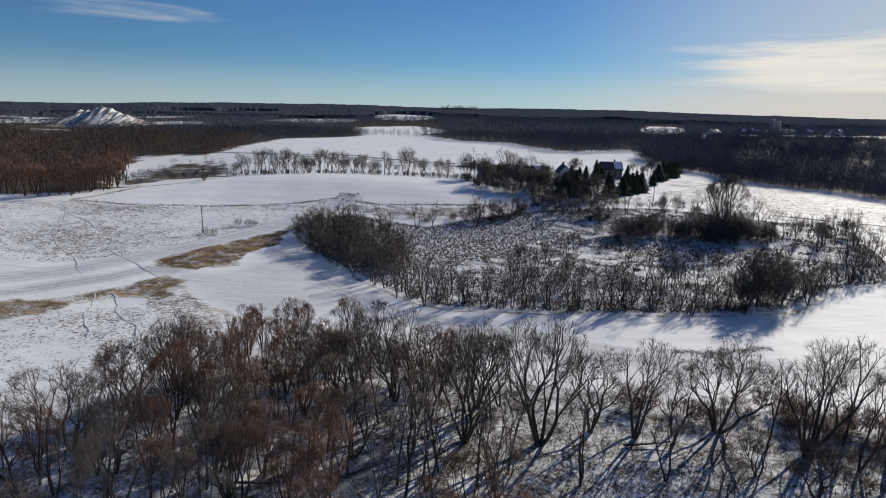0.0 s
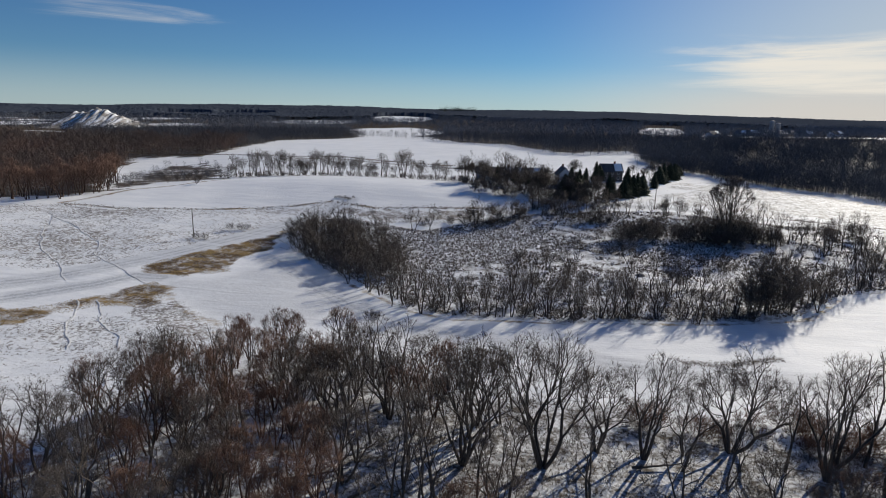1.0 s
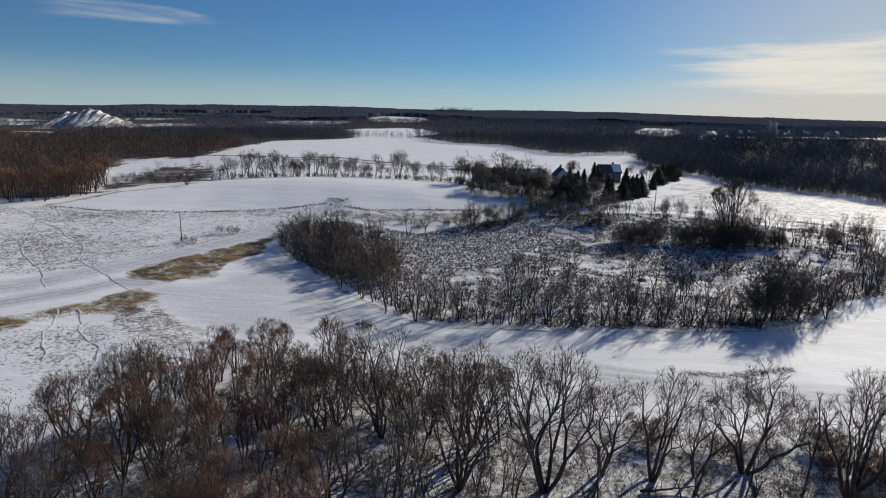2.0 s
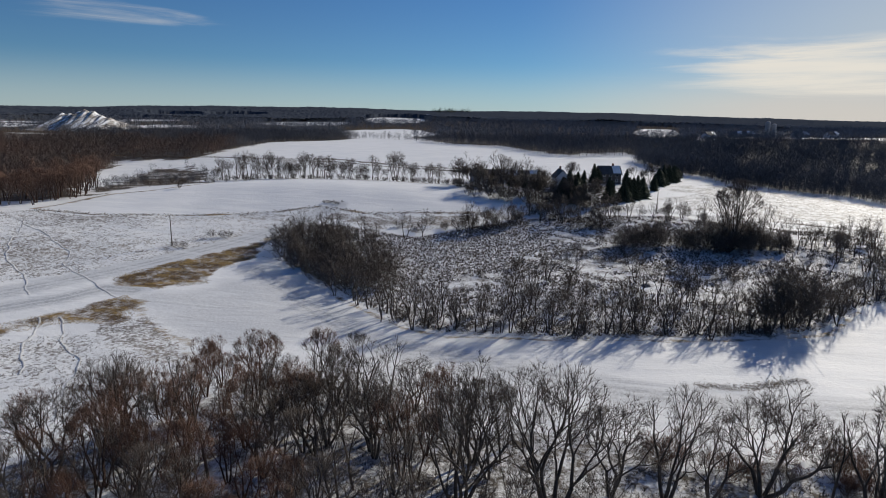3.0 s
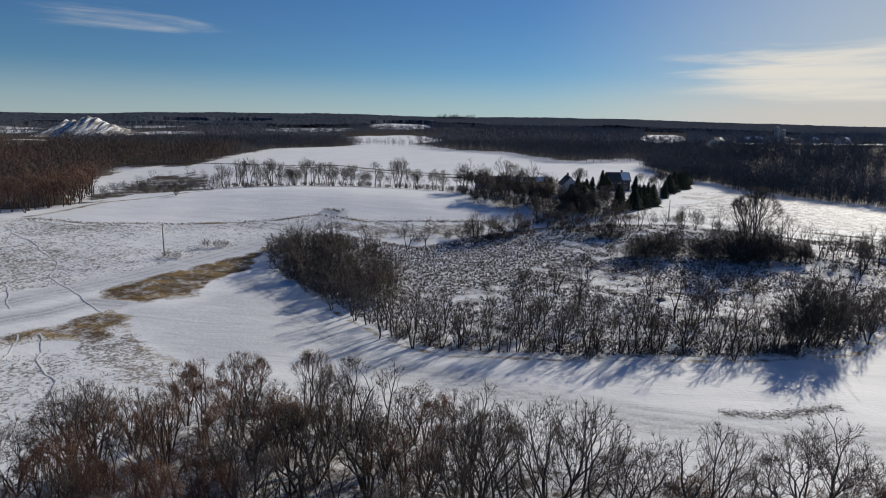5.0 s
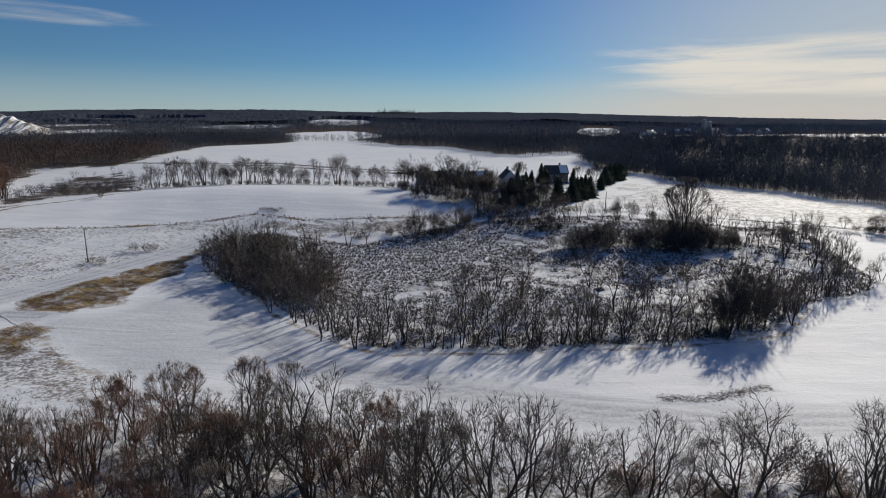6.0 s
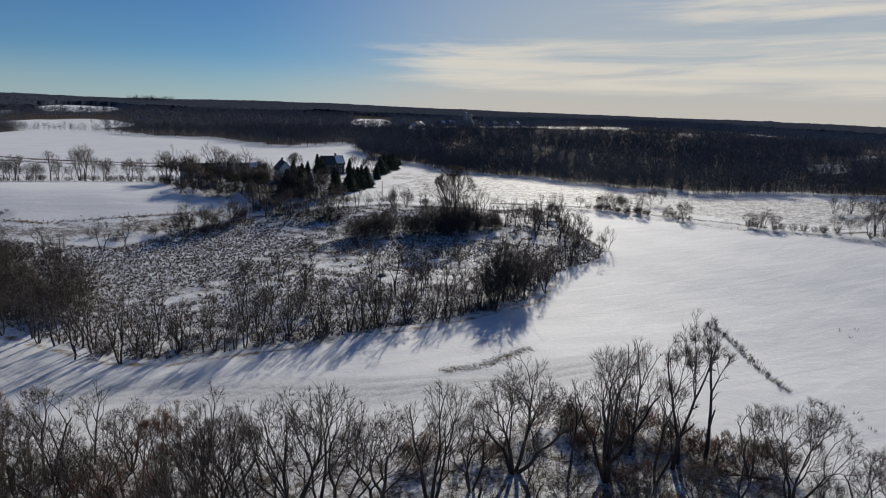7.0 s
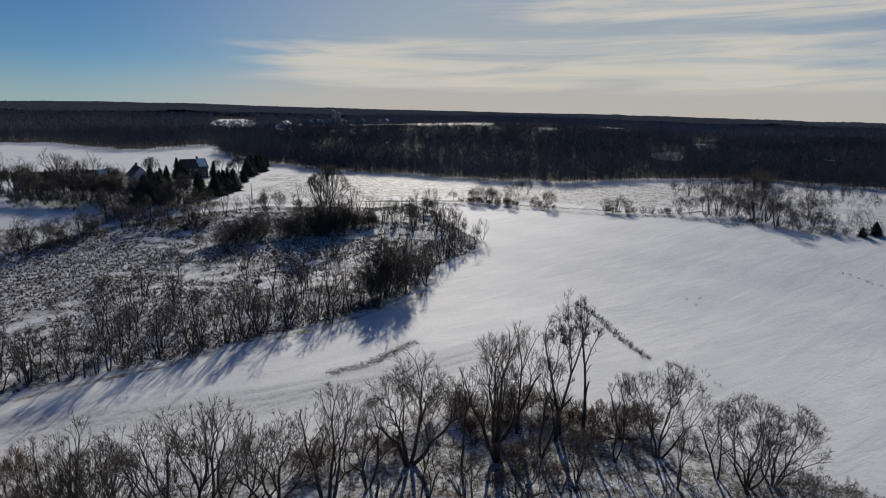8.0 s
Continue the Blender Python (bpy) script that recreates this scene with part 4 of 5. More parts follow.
for x, y in zip(gx, gy):
    c = copy_thing(thicket, Matrix.Identity(4))
    c.matrix_basis = stand(None, x, y, rng.random() * 360, 0.55 + 0.75 * rng.random() ** 1.5, (rng.gauss(0, 5), rng.gauss(0, 5)))
spots = along(((-66, 200), (-50, 202), (-36, 192)), 3.6, rng, 2.5) + along(((-60, 180), (-44, 166), (-32, 156)), 4.0, rng, 3.5) + along(((-60, 190), (-40, 176)), 4.0, rng, 4.0)
for x, y in spots:
    c = copy_thing(marsh_trees[rng.randrange(3)], Matrix.Identity(4))
    c.matrix_basis = stand(None, x, y, rng.random() * 360, 0.65 + 0.35 * rng.random(), (rng.gauss(0, 3), rng.gauss(0, 3)))
dense = brush(56, "willow_thicket", 12.0, 10, M_TWIG_DARK, "tall dense dark leafless thicket on the marsh edge", 0.55, 0.05, (7, 5, 3), 0.036, "willow thickets", 0.30)
strew(dense, [(80, 206), (76, 203), (83, 209), (73, 207), (78, 209), (86, 206), (70, 204)], 0.85, 1.1)
for x, y, size in ((66, 140, 1.3), (68, 141.5, 1.35), (64.5, 141.5, 1.15), (67, 143.5, 1.25), (70, 143, 1.2), (63, 139.5, 0.85), (61, 139, 0.7), (72, 145, 0.9)):
    c = copy_thing(dense, Matrix.Identity(4))
    c.matrix_basis = stand(None, x, y, rng.random() * 360, size, (0, 5))
for x, y in along(((36, 202), (60, 207), (76, 204), (94, 206)), 1.3, rng, 2.6) + along(((-8, 262), (12, 257), (28, 254), (46, 251)), 2.0, rng, 3.4) + along(((72, 200), (90, 206), (80, 212)), 2.2, rng, 2.5):
    c = copy_thing(dense, Matrix.Identity(4))
    c.matrix_basis = stand(None, x, y, rng.random() * 360, 0.42 + 0.2 * rng.random())
low = brush(57, "scrub_bush", 3.6, 8, M_TWIG_DARK, "low dark leafless scrub along the marsh", 0.6, 0.05, (4, 3, 3), 0.032, "low scrub")
strew(low, along(((50, 134), (61, 136)), 1.3, rng, 0.8) + along(((-8, 213), (6, 222)), 2.0, rng, 1.5) + along(((-20, 131), (15, 129.5), (48, 134)), 2.2, rng, 1.6)
      + along(((70, 140), (88, 158), (112, 168)), 5.5, rng, 1.5) + along(((24, 240), (40, 243), (60, 246), (100, 236)), 5.0, rng, 1.6) + along(((2, 226), (14, 240), (24, 250)), 1.6, rng, 2.5)
      + along(((-4, 165), (20, 190), (60, 175), (95, 195)), 8.0, rng, 6.0) + [(-88, 191), (-91, 190), (-86, 192), (-94, 178.5), (-97, 178)], 0.55, 1.0)
for i in range(9):
    c = copy_thing(low, Matrix.Identity(4))
    c.matrix_basis = stand(None, -67 + i * 0.9, 236 + rng.gauss(0, 0.7), rng.random() * 360, 0.28 + 0.12 * rng.random(), (0, 0), 0.1)
brown = brush(59, "scrub_bush", 3.2, 8, M_TWIG, "low brown leafless scrub among the marsh tussocks", 0.6, 0.05, (4, 3, 3), 0.030, "marsh scrub")
gx, gy = scatter(((2, 152), (45, 146), (80, 160), (100, 182), (70, 196), (40, 200), (8, 196)), 6.0, nrg, 0.0, lambda x, y: (wobble(x, y, 9.0) > -0.15) & (np.hypot(x - 42, y - 160) > 6.5))
strew(brown, list(zip(gx, gy)) + along(((-16, 213), (4, 222), (12, 232)), 1.3, rng, 2.2) + along(((14, 238), (31, 230), (42, 220)), 1.2, rng, 2.4) + along(((-34, 212), (-20, 216)), 2.5, rng, 2.0) + along(((88, 204), (112, 210), (118, 222)), 2.2, rng, 3.0), 0.45, 1.05)
big = ForkedTree(58, 22.0, 8, 0.36, 18, 0.06, 0.04, 7, 0.022, 0.026, 1.1, 0.35, 0.02, 0.45, 0.32, 3).thing("tree", M_BARK, M_TWIG, "large bare many-stemmed tree above the marsh thicket", "tree")
big.matrix_basis = stand(None, 78, 206, 0, 0.98)


def build_boulder():
    bm = bmesh.new()
    bmesh.ops.create_icosphere(bm, subdivisions=3, radius=1.0)
    for v in bm.verts:
        v.co *= 1 + 0.22 * noise.noise(v.co * 1.3)
        v.co = Vector((v.co.x * 1.5, v.co.y * 1.1, max(-0.3, v.co.z) * 0.9))
    me = bpy.data.meshes.new("boulder")
    bm.to_mesh(me), bm.free()
    me.materials.append(M_STONE)
    ob = tagged(new("boulder", me), "dark grey boulder in a snowy gap of the marsh", "boulder")
    ob.matrix_basis = stand(None, 40.3, 161.5, 20)


build_boulder()


# ---------- tufts, tussocks and stalks ----------
def tufts(name, x, y, height, blades, wide, lean, mat, label, category, seed):
    """Clumps of thin blades standing at the places x, y."""
    r = np.random.default_rng(seed)
    x, y = np.repeat(x, blades), np.repeat(y, blades)
    n = len(x)
    a = r.uniform(0, 2 * math.pi, n)
    k = r.uniform(0.1, 1.0, n)
    h = height * r.uniform(0.55, 1.15, n)
    bx, by = x + np.cos(a) * 0.35 * height * k, y + np.sin(a) * 0.35 * height * k
    z = land(bx, by) - 0.06
    tx, ty = bx + np.cos(a) * lean * h * k, by + np.sin(a) * lean * h * k
    b = r.uniform(0, 2 * math.pi, n)
    cx, cy = np.cos(b) * wide / 2, np.sin(b) * wide / 2
    v = np.stack([np.column_stack([bx - cx, by - cy, z]), np.column_stack([bx + cx, by + cy, z]), np.column_stack([(bx + tx) / 2 - cy * 0.6, (by + ty) / 2 + cx * 0.6, z + h * 0.6]),
                  np.column_stack([tx, ty, z + h])], axis=1).reshape(-1, 3)
    i = np.arange(n)[:, None] * 4
    f = np.concatenate([i + np.array([[0, 1, 2]]), i + np.array([[1, 3, 2]]), i + np.array([[0, 2, 3]])])
    return tagged(new(name, mesh_of(name, v, f, [mat])), label, category, kind="stuff")


gx, gy = scatter(MARSH, 0.84, nrg, 2.0, lambda x, y: (wobble(x, y, 11.0) + 0.9 * wobble(x, y, 2.6) > np.where((y < 152) | (x < 10), -0.80, -0.42)) & (np.hypot(x - 42, y - 160) > 4.5))
tufts("marsh_tussocks", gx, gy, 0.66, 6, 0.19, 0.7, M_SEDGE, "dead brown sedge tussocks rising from the marsh snow", "marsh grass", 1)
gx, gy = scatter(GRASS_WEDGE, 0.48, nrg, 0.3, lambda x, y: wobble(x, y, 2.7) > -0.25)
hx, hy = scatter(GRASS_BAND, 0.60, nrg, 0.5, lambda x, y: wobble(x, y, 3.1) > -0.35)
tufts("dry_grass", np.concatenate([gx, hx]), np.concatenate([gy, hy]), 0.34, 5, 0.06, 1.0, M_STRAW, "tawny dry grass standing along the lane", "grass", 2)


def weedy(x, y):
    return wobble(x, y, 4.3) + 0.7 * wobble(x + 9, y, 1.6) > 0.1


places = [scatter(POLE_FIELD, 1.25, nrg, 1.0, lambda x, y: weedy(x, y) & (from_line(LANE, x, y) > 4.5)), scatter(NEAR_FIELD, 1.1, nrg, 1.0, weedy), scatter(HILL_SIDE, 1.1, nrg, 1.0),
          scatter(EAST_SLOPE, 3.2, nrg, 1.0, weedy)]
tufts("field_weeds", np.concatenate([p[0] for p in places]), np.concatenate([p[1] for p in places]), 0.36, 4, 0.07, 0.8, M_WEED, "dead brown weeds poking through field snow", "weeds", 3)
gx, gy = scatter(GROVE, 0.85, nrg, 0.5, lambda x, y: (y > 38) & (wobble(x, y, 5.0) + 0.5 * wobble(x, y, 1.7) > -0.35))
tufts("grove_weeds", gx, gy, 0.62, 5, 0.07, 0.8, M_WEED, "dead grass and brambles under the grove", "weeds", 4)
row = np.array(along(((102, 113), (99, 103), (93, 92), (89, 82)), 0.16, rng, 0.45))
marks = np.array(along(((94, 77), (91, 70), (88, 63)), 1.6, rng, 0.3) + along(((175, 86), (171, 74)), 1.5, rng, 0.4) + along(((130, 103), (125, 96)), 2.5, rng, 1.0))
tufts("field_stalks", np.concatenate([row[:, 0], marks[:, 0]]), np.concatenate([row[:, 1], marks[:, 1]]), 0.85, 5, 0.06, 0.45, M_WEED, "row of dead stalks crossing the smooth snow field", "weeds", 5)


strip = np.array(along(((37, 107.8), (44, 108), (56, 112)), 0.04, rng, 0.8))
tufts("strip_grass", strip[:, 0], strip[:, 1], 0.26, 4, 0.06, 0.9, M_VERGE, "low strip of brown grass across the snow", "grass", 7)
verge = []
for line, step, spread in ((((-165, 206), (-142, 203), (-116, 209.5), (-80, 223), (-68, 231), (-48, 226), (-2, 236)), 1.0, 1.1),
                           (((104, 238), (140, 229), (160, 214), (177, 190), (197, 155), (203, 126), (213, 95)), 0.8, 1.2),
                           (((108, 246), (144, 238), (166, 222), (184, 196), (204, 158)), 0.5, 1.0), (((206, 160), (240, 172), (290, 182)), 0.6, 1.2), (((-150, 320), (-118, 322), (-60, 315), (-24, 292), (0, 268)), 0.5, 1.0)):
    verge += along(line, step, rng, spread)
roadside = np.array(along(FAR_ROAD, 0.14, rng, 0.9) + along(FAR_BANK, 0.22, rng, 0.8) + along(((-165, 206), (-142, 203), (-116, 209.5), (-80, 223), (-68, 231), (-48, 226), (-2, 236)), 0.40, rng, 1.0))
tufts("roadside_grass", roadside[:, 0], roadside[:, 1], 0.55, 4, 0.16, 0.8, M_SEDGE, "dark dead grass lining field banks and the far road", "grass", 8)
verge = np.array(verge)
tufts("verge_grass", verge[:, 0], verge[:, 1], 0.42, 4, 0.16, 0.9, M_VERGE, "brown dead grass along field margins and road verges", "grass", 6)

# ---------- hedgerows ----------
hedge_kinds = [ForkedTree(seed, h, stems, lean, 24, 0.09, 0.05, 6, 0.018, 0.022, 1.1, wide, 0.08, 0.30, 0.30, 1).thing("hedgerow_tree", M_BARK, M_TWIG, "bare hedgerow tree on the snowy field edge", "tree", "hedgerow trees", False)
               for seed, h, stems, lean, wide in ((61, 13.0, 2, 0.22, 0.32), (62, 11.0, 2, 0.28, 0.36), (63, 9.0, 4, 0.38, 0.44))]
spots = [(-53.5, 316, 0, 1.15), (-119, 326, 1, 1.1), (-88, 322, 2, 1.1)]
spots += along(((-154, 322), (-118, 325), (-60, 319)), 2.3, rng, 2.2) + along(((-60, 319), (-24, 296)), 3.6, rng, 1.6)
spots += [(-110, 324), (-112, 327), (-104, 325), (-96, 324), (-98, 328), (-130, 328), (-126, 324)]
place_all(hedge_kinds, spots, rng, 0.70, 1.22)
spots = along(((153, 230), (160, 226), (169, 216)), 2.4, rng, 1.6) + along(((174, 209), (177, 200)), 2.4, rng, 1.2) + [(188, 181), (190, 179), (191.5, 177), (193, 174), (204, 158), (148.5, 234), (187, 234), (190, 231)]
for x, y in spots + [(161, 225), (163, 223), (210, 149), (213, 146), (217, 142), (220, 139), (209, 122), (214, 121)] + along(((206, 152), (212, 143), (210, 124), (213, 106)), 2.6, rng, 2.4) + along(((224, 150), (232, 136), (228, 118)), 3.4, rng, 3.5) + along(((236, 183), (256, 177), (278, 172), (308, 178)), 3.0, rng, 1.5) + along(((240, 160), (262, 152), (284, 140)), 4.5, rng, 4.0):
    c = copy_thing(hedge_kinds[2 if rng.random() < 0.7 else 0], Matrix.Identity(4))
    c.matrix_basis = stand(None, x, y, rng.random() * 360, 0.55 + 0.35 * rng.random(), (rng.gauss(0, 3), rng.gauss(0, 3)))
hedge_scrub = brush(64, "hedge_shrub", 3.4, 7, M_TWIG, "low leafless scrub along the field hedge", 0.6, 0.05, (4, 3, 3), 0.042, "hedgerow scrub")
strew(hedge_scrub, along(((-150, 320), (-110, 322), (-60, 316), (-24, 294), (-4, 274)), 3.0, rng, 1.5) + along(((-150, 268), (-132, 290), (-128, 320)), 6.0, rng, 4.0)
      + along(((152, 231), (170, 215)), 0.9, rng, 1.5) + along(((174, 209), (177, 200)), 1.2, rng, 1.2) + along(((187, 182), (204, 157)), 2.4, rng, 1.2) + along(((206, 150), (205, 124), (212, 98)), 3.0, rng, 2.0) + along(((-150, 262), (-160, 300), (-200, 350)), 6.0, rng, 9.0), 0.5, 1.05)


edge_kinds = [ForkedTree(seed, h, stems, 0.22, 23, 0.09, 0.05, 6, 0.019, 0.026, 1.3, wide, 0.22, 0.35, 0.33, 3).thing("woodland_tree", M_BARK_RED, M_TWIG_RED, "bare red-brown tree at the edge of the woods", "tree", "trees at the edge of the west woods", False)
              for seed, h, stems, wide in ((66, 15.0, 1, 0.34), (67, 13.0, 2, 0.36))]
spots = along(((-206, 213), (-186, 212), (-178, 217), (-172, 229), (-170, 238), (-181, 256), (-192, 280)), 2.6, rng, 2.2) + along(((-200, 222), (-182, 228), (-178, 240)), 3.2, rng, 3.0)
place_all(edge_kinds, [(*spots[0], 0, 1.0), (*spots[1], 1, 1.0)] + spots[2:], rng, 0.75, 1.1)


# ---------- woods: too many to count ----------
def sprig(seed, height, blades, wide):
    """A far bare tree: a trunk and long pointed branches. Returns corners and triangles."""
    r = np.random.default_rng(seed)
    v, f = tubes([(0, 0, -0.5, height * 0.014, r.normal(0, 0.3), r.normal(0, 0.3), height * 0.62, height * 0.006)], 3)
    tri = np.concatenate([f[:, [0, 1, 2]], f[:, [0, 2, 3]]])
    parts_v, parts_f, base = [v], [tri], len(v)
    for _ in range(blades):
        d = r.normal(0, 1, 3)
        d /= np.linalg.norm(d)
        c = d * np.array([0.36, 0.36, 0.44]) * height * r.uniform(0.25, 1.0) ** 0.5 + np.array([0, 0, 0.54 * height])
        way = d + r.normal(0, 0.6, 3) + np.array([0, 0, 0.35])
        way *= height * 0.13 / np.linalg.norm(way)
        w = np.cross(way, r.normal(0, 1, 3))
        w *= height * wide / np.linalg.norm(w)
        parts_v.append(np.stack([c - way - w, c - way + w, c + way]))
        parts_f.append(np.array([[0, 1, 2]]) + base)
        base += 3
    return np.concatenate(parts_v), np.concatenate(parts_f)


def woods(name, x, y, kinds, lo, hi, mat, label, seed):
    """One mesh of many far trees."""
    r = np.random.default_rng(seed)
    z, which = land(x, y), r.integers(0, len(kinds), len(x))
    all_v, all_f, base = [], [], 0
    for i, (v, f) in enumerate(kinds):
        m = which == i
        n = int(m.sum())
        if not n:
            continue
        a, s = r.uniform(0, 6.283, n), r.uniform(lo, hi, n)
        c, d = (np.cos(a) * s)[:, None], (np.sin(a) * s)[:, None]
        px = v[None, :, 0] * c - v[None, :, 1] * d + x[m][:, None]
        py = v[None, :, 0] * d + v[None, :, 1] * c + y[m][:, None]
        pz = v[None, :, 2] * s[:, None] + z[m][:, None]
        all_v.append(np.stack([px, py, pz], axis=2).reshape(-1, 3))
        all_f.append((f[None] + (np.arange(n) * len(v))[:, None, None]).reshape(-1, 3) + base)
        base += n * len(v)
    return tagged(new(name, mesh_of(name, np.concatenate(all_v), np.concatenate(all_f), [mat])), label, "woods", kind="stuff")


near_sprigs = [sprig(s, 12.0, 56, 0.0085) for s in range(70, 75)]
far_sprigs = [sprig(s, 12.0, 20, 0.020) for s in range(75, 78)]


def open_ground(x, y):
    return (cleared(x, y) < 0.05) & (np.abs(np.degrees(np.arctan2(x, y - 10)) - 18) < 66)


gx, gy = scatter(WOODS_EAST, 5.0, nrg, -8.0, lambda x, y: open_ground(x, y) & (wobble(x, y, 31) + 0.6 * wobble(x, y, 12) > -1.0) & (inside(WOODS_EAST, x, y) + 7 * wobble(x, y, 13) > 0) & (np.hypot(x, y) < 640))
hx, hy = scatter(WOODS_EAST, 3.4, nrg, -8.0, lambda x, y: (np.abs(inside(WOODS_EAST, x, y) + 7 * wobble(x, y, 13) - 8) < 8) & (np.hypot(x, y) < 480) & (x > 90))
woods("woods_east", np.concatenate([gx, hx]), np.concatenate([gy, hy]), near_sprigs, 0.6, 1.15, M_WOODS, "dense dark leafless woods on the slope behind the fields", 1)
gx, gy = scatter(WOODS_EAST, 2.7, nrg, -8.0, lambda x, y: (np.abs(inside(WOODS_EAST, x, y) + 7 * wobble(x, y, 13) - 6) < 8) & (np.hypot(x, y) < 470) & (x > 90))
woods("wood_edge_scrub", gx, gy, near_sprigs, 0.22, 0.55, M_WOODS, "leafless undergrowth along the edge of the woods", 9)
gx, gy = scatter(WOODS_WEST, 4.6, nrg, 1.0, lambda x, y: open_ground(x, y) & (wobble(x, y, 30) + 0.4 * wobble(x, y, 11) > -0.75) & (y < 520) & (inside(WEST_GAP, x, y) < 0))
woods("woods_west", gx, gy, near_sprigs, 0.62, 1.08, M_WOODS_RED, "dense red-brown leafless woods in the hollow", 2)
gx, gy = scatter(WOODS_WEST_FAR, 5.6, nrg, 0.0, lambda x, y: wobble(x, y, 22) > -0.9)
woods("woods_beyond_field", gx, gy, near_sprigs, 0.65, 1.1, M_WOODS, "dark leafless woods at the far edge of the snow field", 10)
gx, gy = scatter(WEST_MARSH, 5.0, nrg, 0.0, lambda x, y: wobble(x, y, 9) > 0.0)
SNOW_GAP = ((236, 99), (246, 121), (263, 113), (300, 116), (300, 98))
hx, hy = scatter(THICKET_EAST, 3.6, nrg, 0.0, lambda x, y: (inside(SNOW_GAP, x, y) < 0) & ((wobble(x, y, 8) > -0.05) | (x < 220)) & (from_line(((224, 176), (262, 186), (300, 190)), x, y) > 5))
ix, iy = np.array(along(((235, 183), (255, 176), (277, 171), (311, 178)), 2.2, rng, 1.5)).T
hx, hy = np.concatenate([hx, ix]), np.concatenate([hy, iy])
woods("thicket_east", np.concatenate([gx, hx]), np.concatenate([gy, hy]), near_sprigs, 0.2, 0.5, M_WOODS, "leafless thicket in the hollow beyond the field", 3)


def belt(lo, hi, step):
    """Spots of wooded country between two distances, seen from the lane."""
    gx, gy = np.meshgrid(np.arange(-hi, hi, step), np.arange(-0.3 * hi, hi, step))
    gx = gx.ravel() + nrg.uniform(-0.5, 0.5, gx.size) * step
    gy = gy.ravel() + nrg.uniform(-0.5, 0.5, gy.size) * step
    d = np.hypot(gx, gy - 10)
    in_fields = (inside(WOODS_EAST, gx, gy) < 0) & (d < 700) & (gx > -260)
    ok = (d > lo) & (d < hi) & open_ground(gx, gy) & ~in_fields & (inside(WOODS_WEST, gx, gy) < 2) | ((d > lo) & (d < hi) & open_ground(gx, gy) & (inside(WOODS_WEST, gx, gy) > 0) & (gy >= 520))
    return gx[ok], gy[ok]


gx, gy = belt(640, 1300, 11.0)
woods("woods_middle", gx, gy, far_sprigs, 0.8, 1.2, M_WOODS_HAZE, "distant leafless woods broken by snowy fields", 4)
row = np.array(along(((-220, 580), (-174, 628), (-154, 680)), 4.0, rng, 4.0) + along(((-166, 664), (-150, 686), (-94, 660), (-67, 606)), 2.6, rng, 2.0) + along(((-200, 705), (-130, 760), (-60, 745)), 9.0, rng, 2.0))
woods("field_row", row[:, 0], row[:, 1], near_sprigs, 0.35, 0.75, M_WOODS, "row of bare trees on a far field edge", 8)


def far_canopy():
    """The crowns of the distant woods, seen only as a rough dark cover over the hills."""
    r = np.random.default_rng(12)
    turn, reach = np.radians(np.arange(-52, 88, 0.11)), 1290 * 1.0062 ** np.arange(206)
    a, d = np.meshgrid(turn, reach)
    a, d = a.ravel() + r.uniform(-0.0008, 0.0008, a.size), d.ravel() * r.uniform(0.998, 1.002, a.size)
    x, y = d * np.sin(a), 10 + d * np.cos(a)
    top = 8.0 + 0.9 * r.normal(0, 1, d.size) + 2.0 * wobble(x, y, 60.0) + 1.2 * wobble(x, y, 23.0)
    z = land(x, y) + np.where(cleared(x, y) > 0.02, -3.0, top)
    n, m = len(turn), len(reach)
    i = (np.arange(m - 1)[:, None] * n + np.arange(n - 1)[None]).ravel()
    me = mesh_of("far_woods", np.column_stack([x, y, z]), np.column_stack([i, i + 1, i + 1 + n, i + n]), [M_CANOPY_HAZE], True)
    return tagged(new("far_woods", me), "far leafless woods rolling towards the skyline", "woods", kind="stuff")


# crown colour lifted and blued to carry the haze of distance
M_CANOPY_HAZE = woods_material("haze_tinted_canopy", (0.038, 0.046, 0.062), (0.080, 0.092, 0.116), (0.053, 0.064, 0.086))
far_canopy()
gx, gy = nrg.uniform(-215, -95, 60), nrg.uniform(1900, 1990, 60)
woods("hilltop_trees", gx, gy, far_sprigs, 1.2, 2.1, M_NEEDLE, "dark conifers on the far hilltop", 7)

# ---------- the farm ----------
def box(bm, x0, y0, z0, x1, y1, z1):
    v = [bm.verts.new(c) for c in ((x0, y0, z0), (x1, y0, z0), (x1, y1, z0), (x0, y1, z0), (x0, y0, z1), (x1, y0, z1), (x1, y1, z1), (x0, y1, z1))]
    for f in ((3, 2, 1, 0), (4, 5, 6, 7), (0, 1, 5, 4), (1, 2, 6, 5), (2, 3, 7, 6), (3, 0, 4, 7)):
        bm.faces.new([v[i] for i in f])


def bm_part(name, bm, mat, parent, label=""):
    me = bpy.data.meshes.new(name)
    bmesh.ops.recalc_face_normals(bm, faces=bm.faces)
    bm.to_mesh(me), bm.free()
    me.materials.append(mat)
    return part(name, me, parent, label)


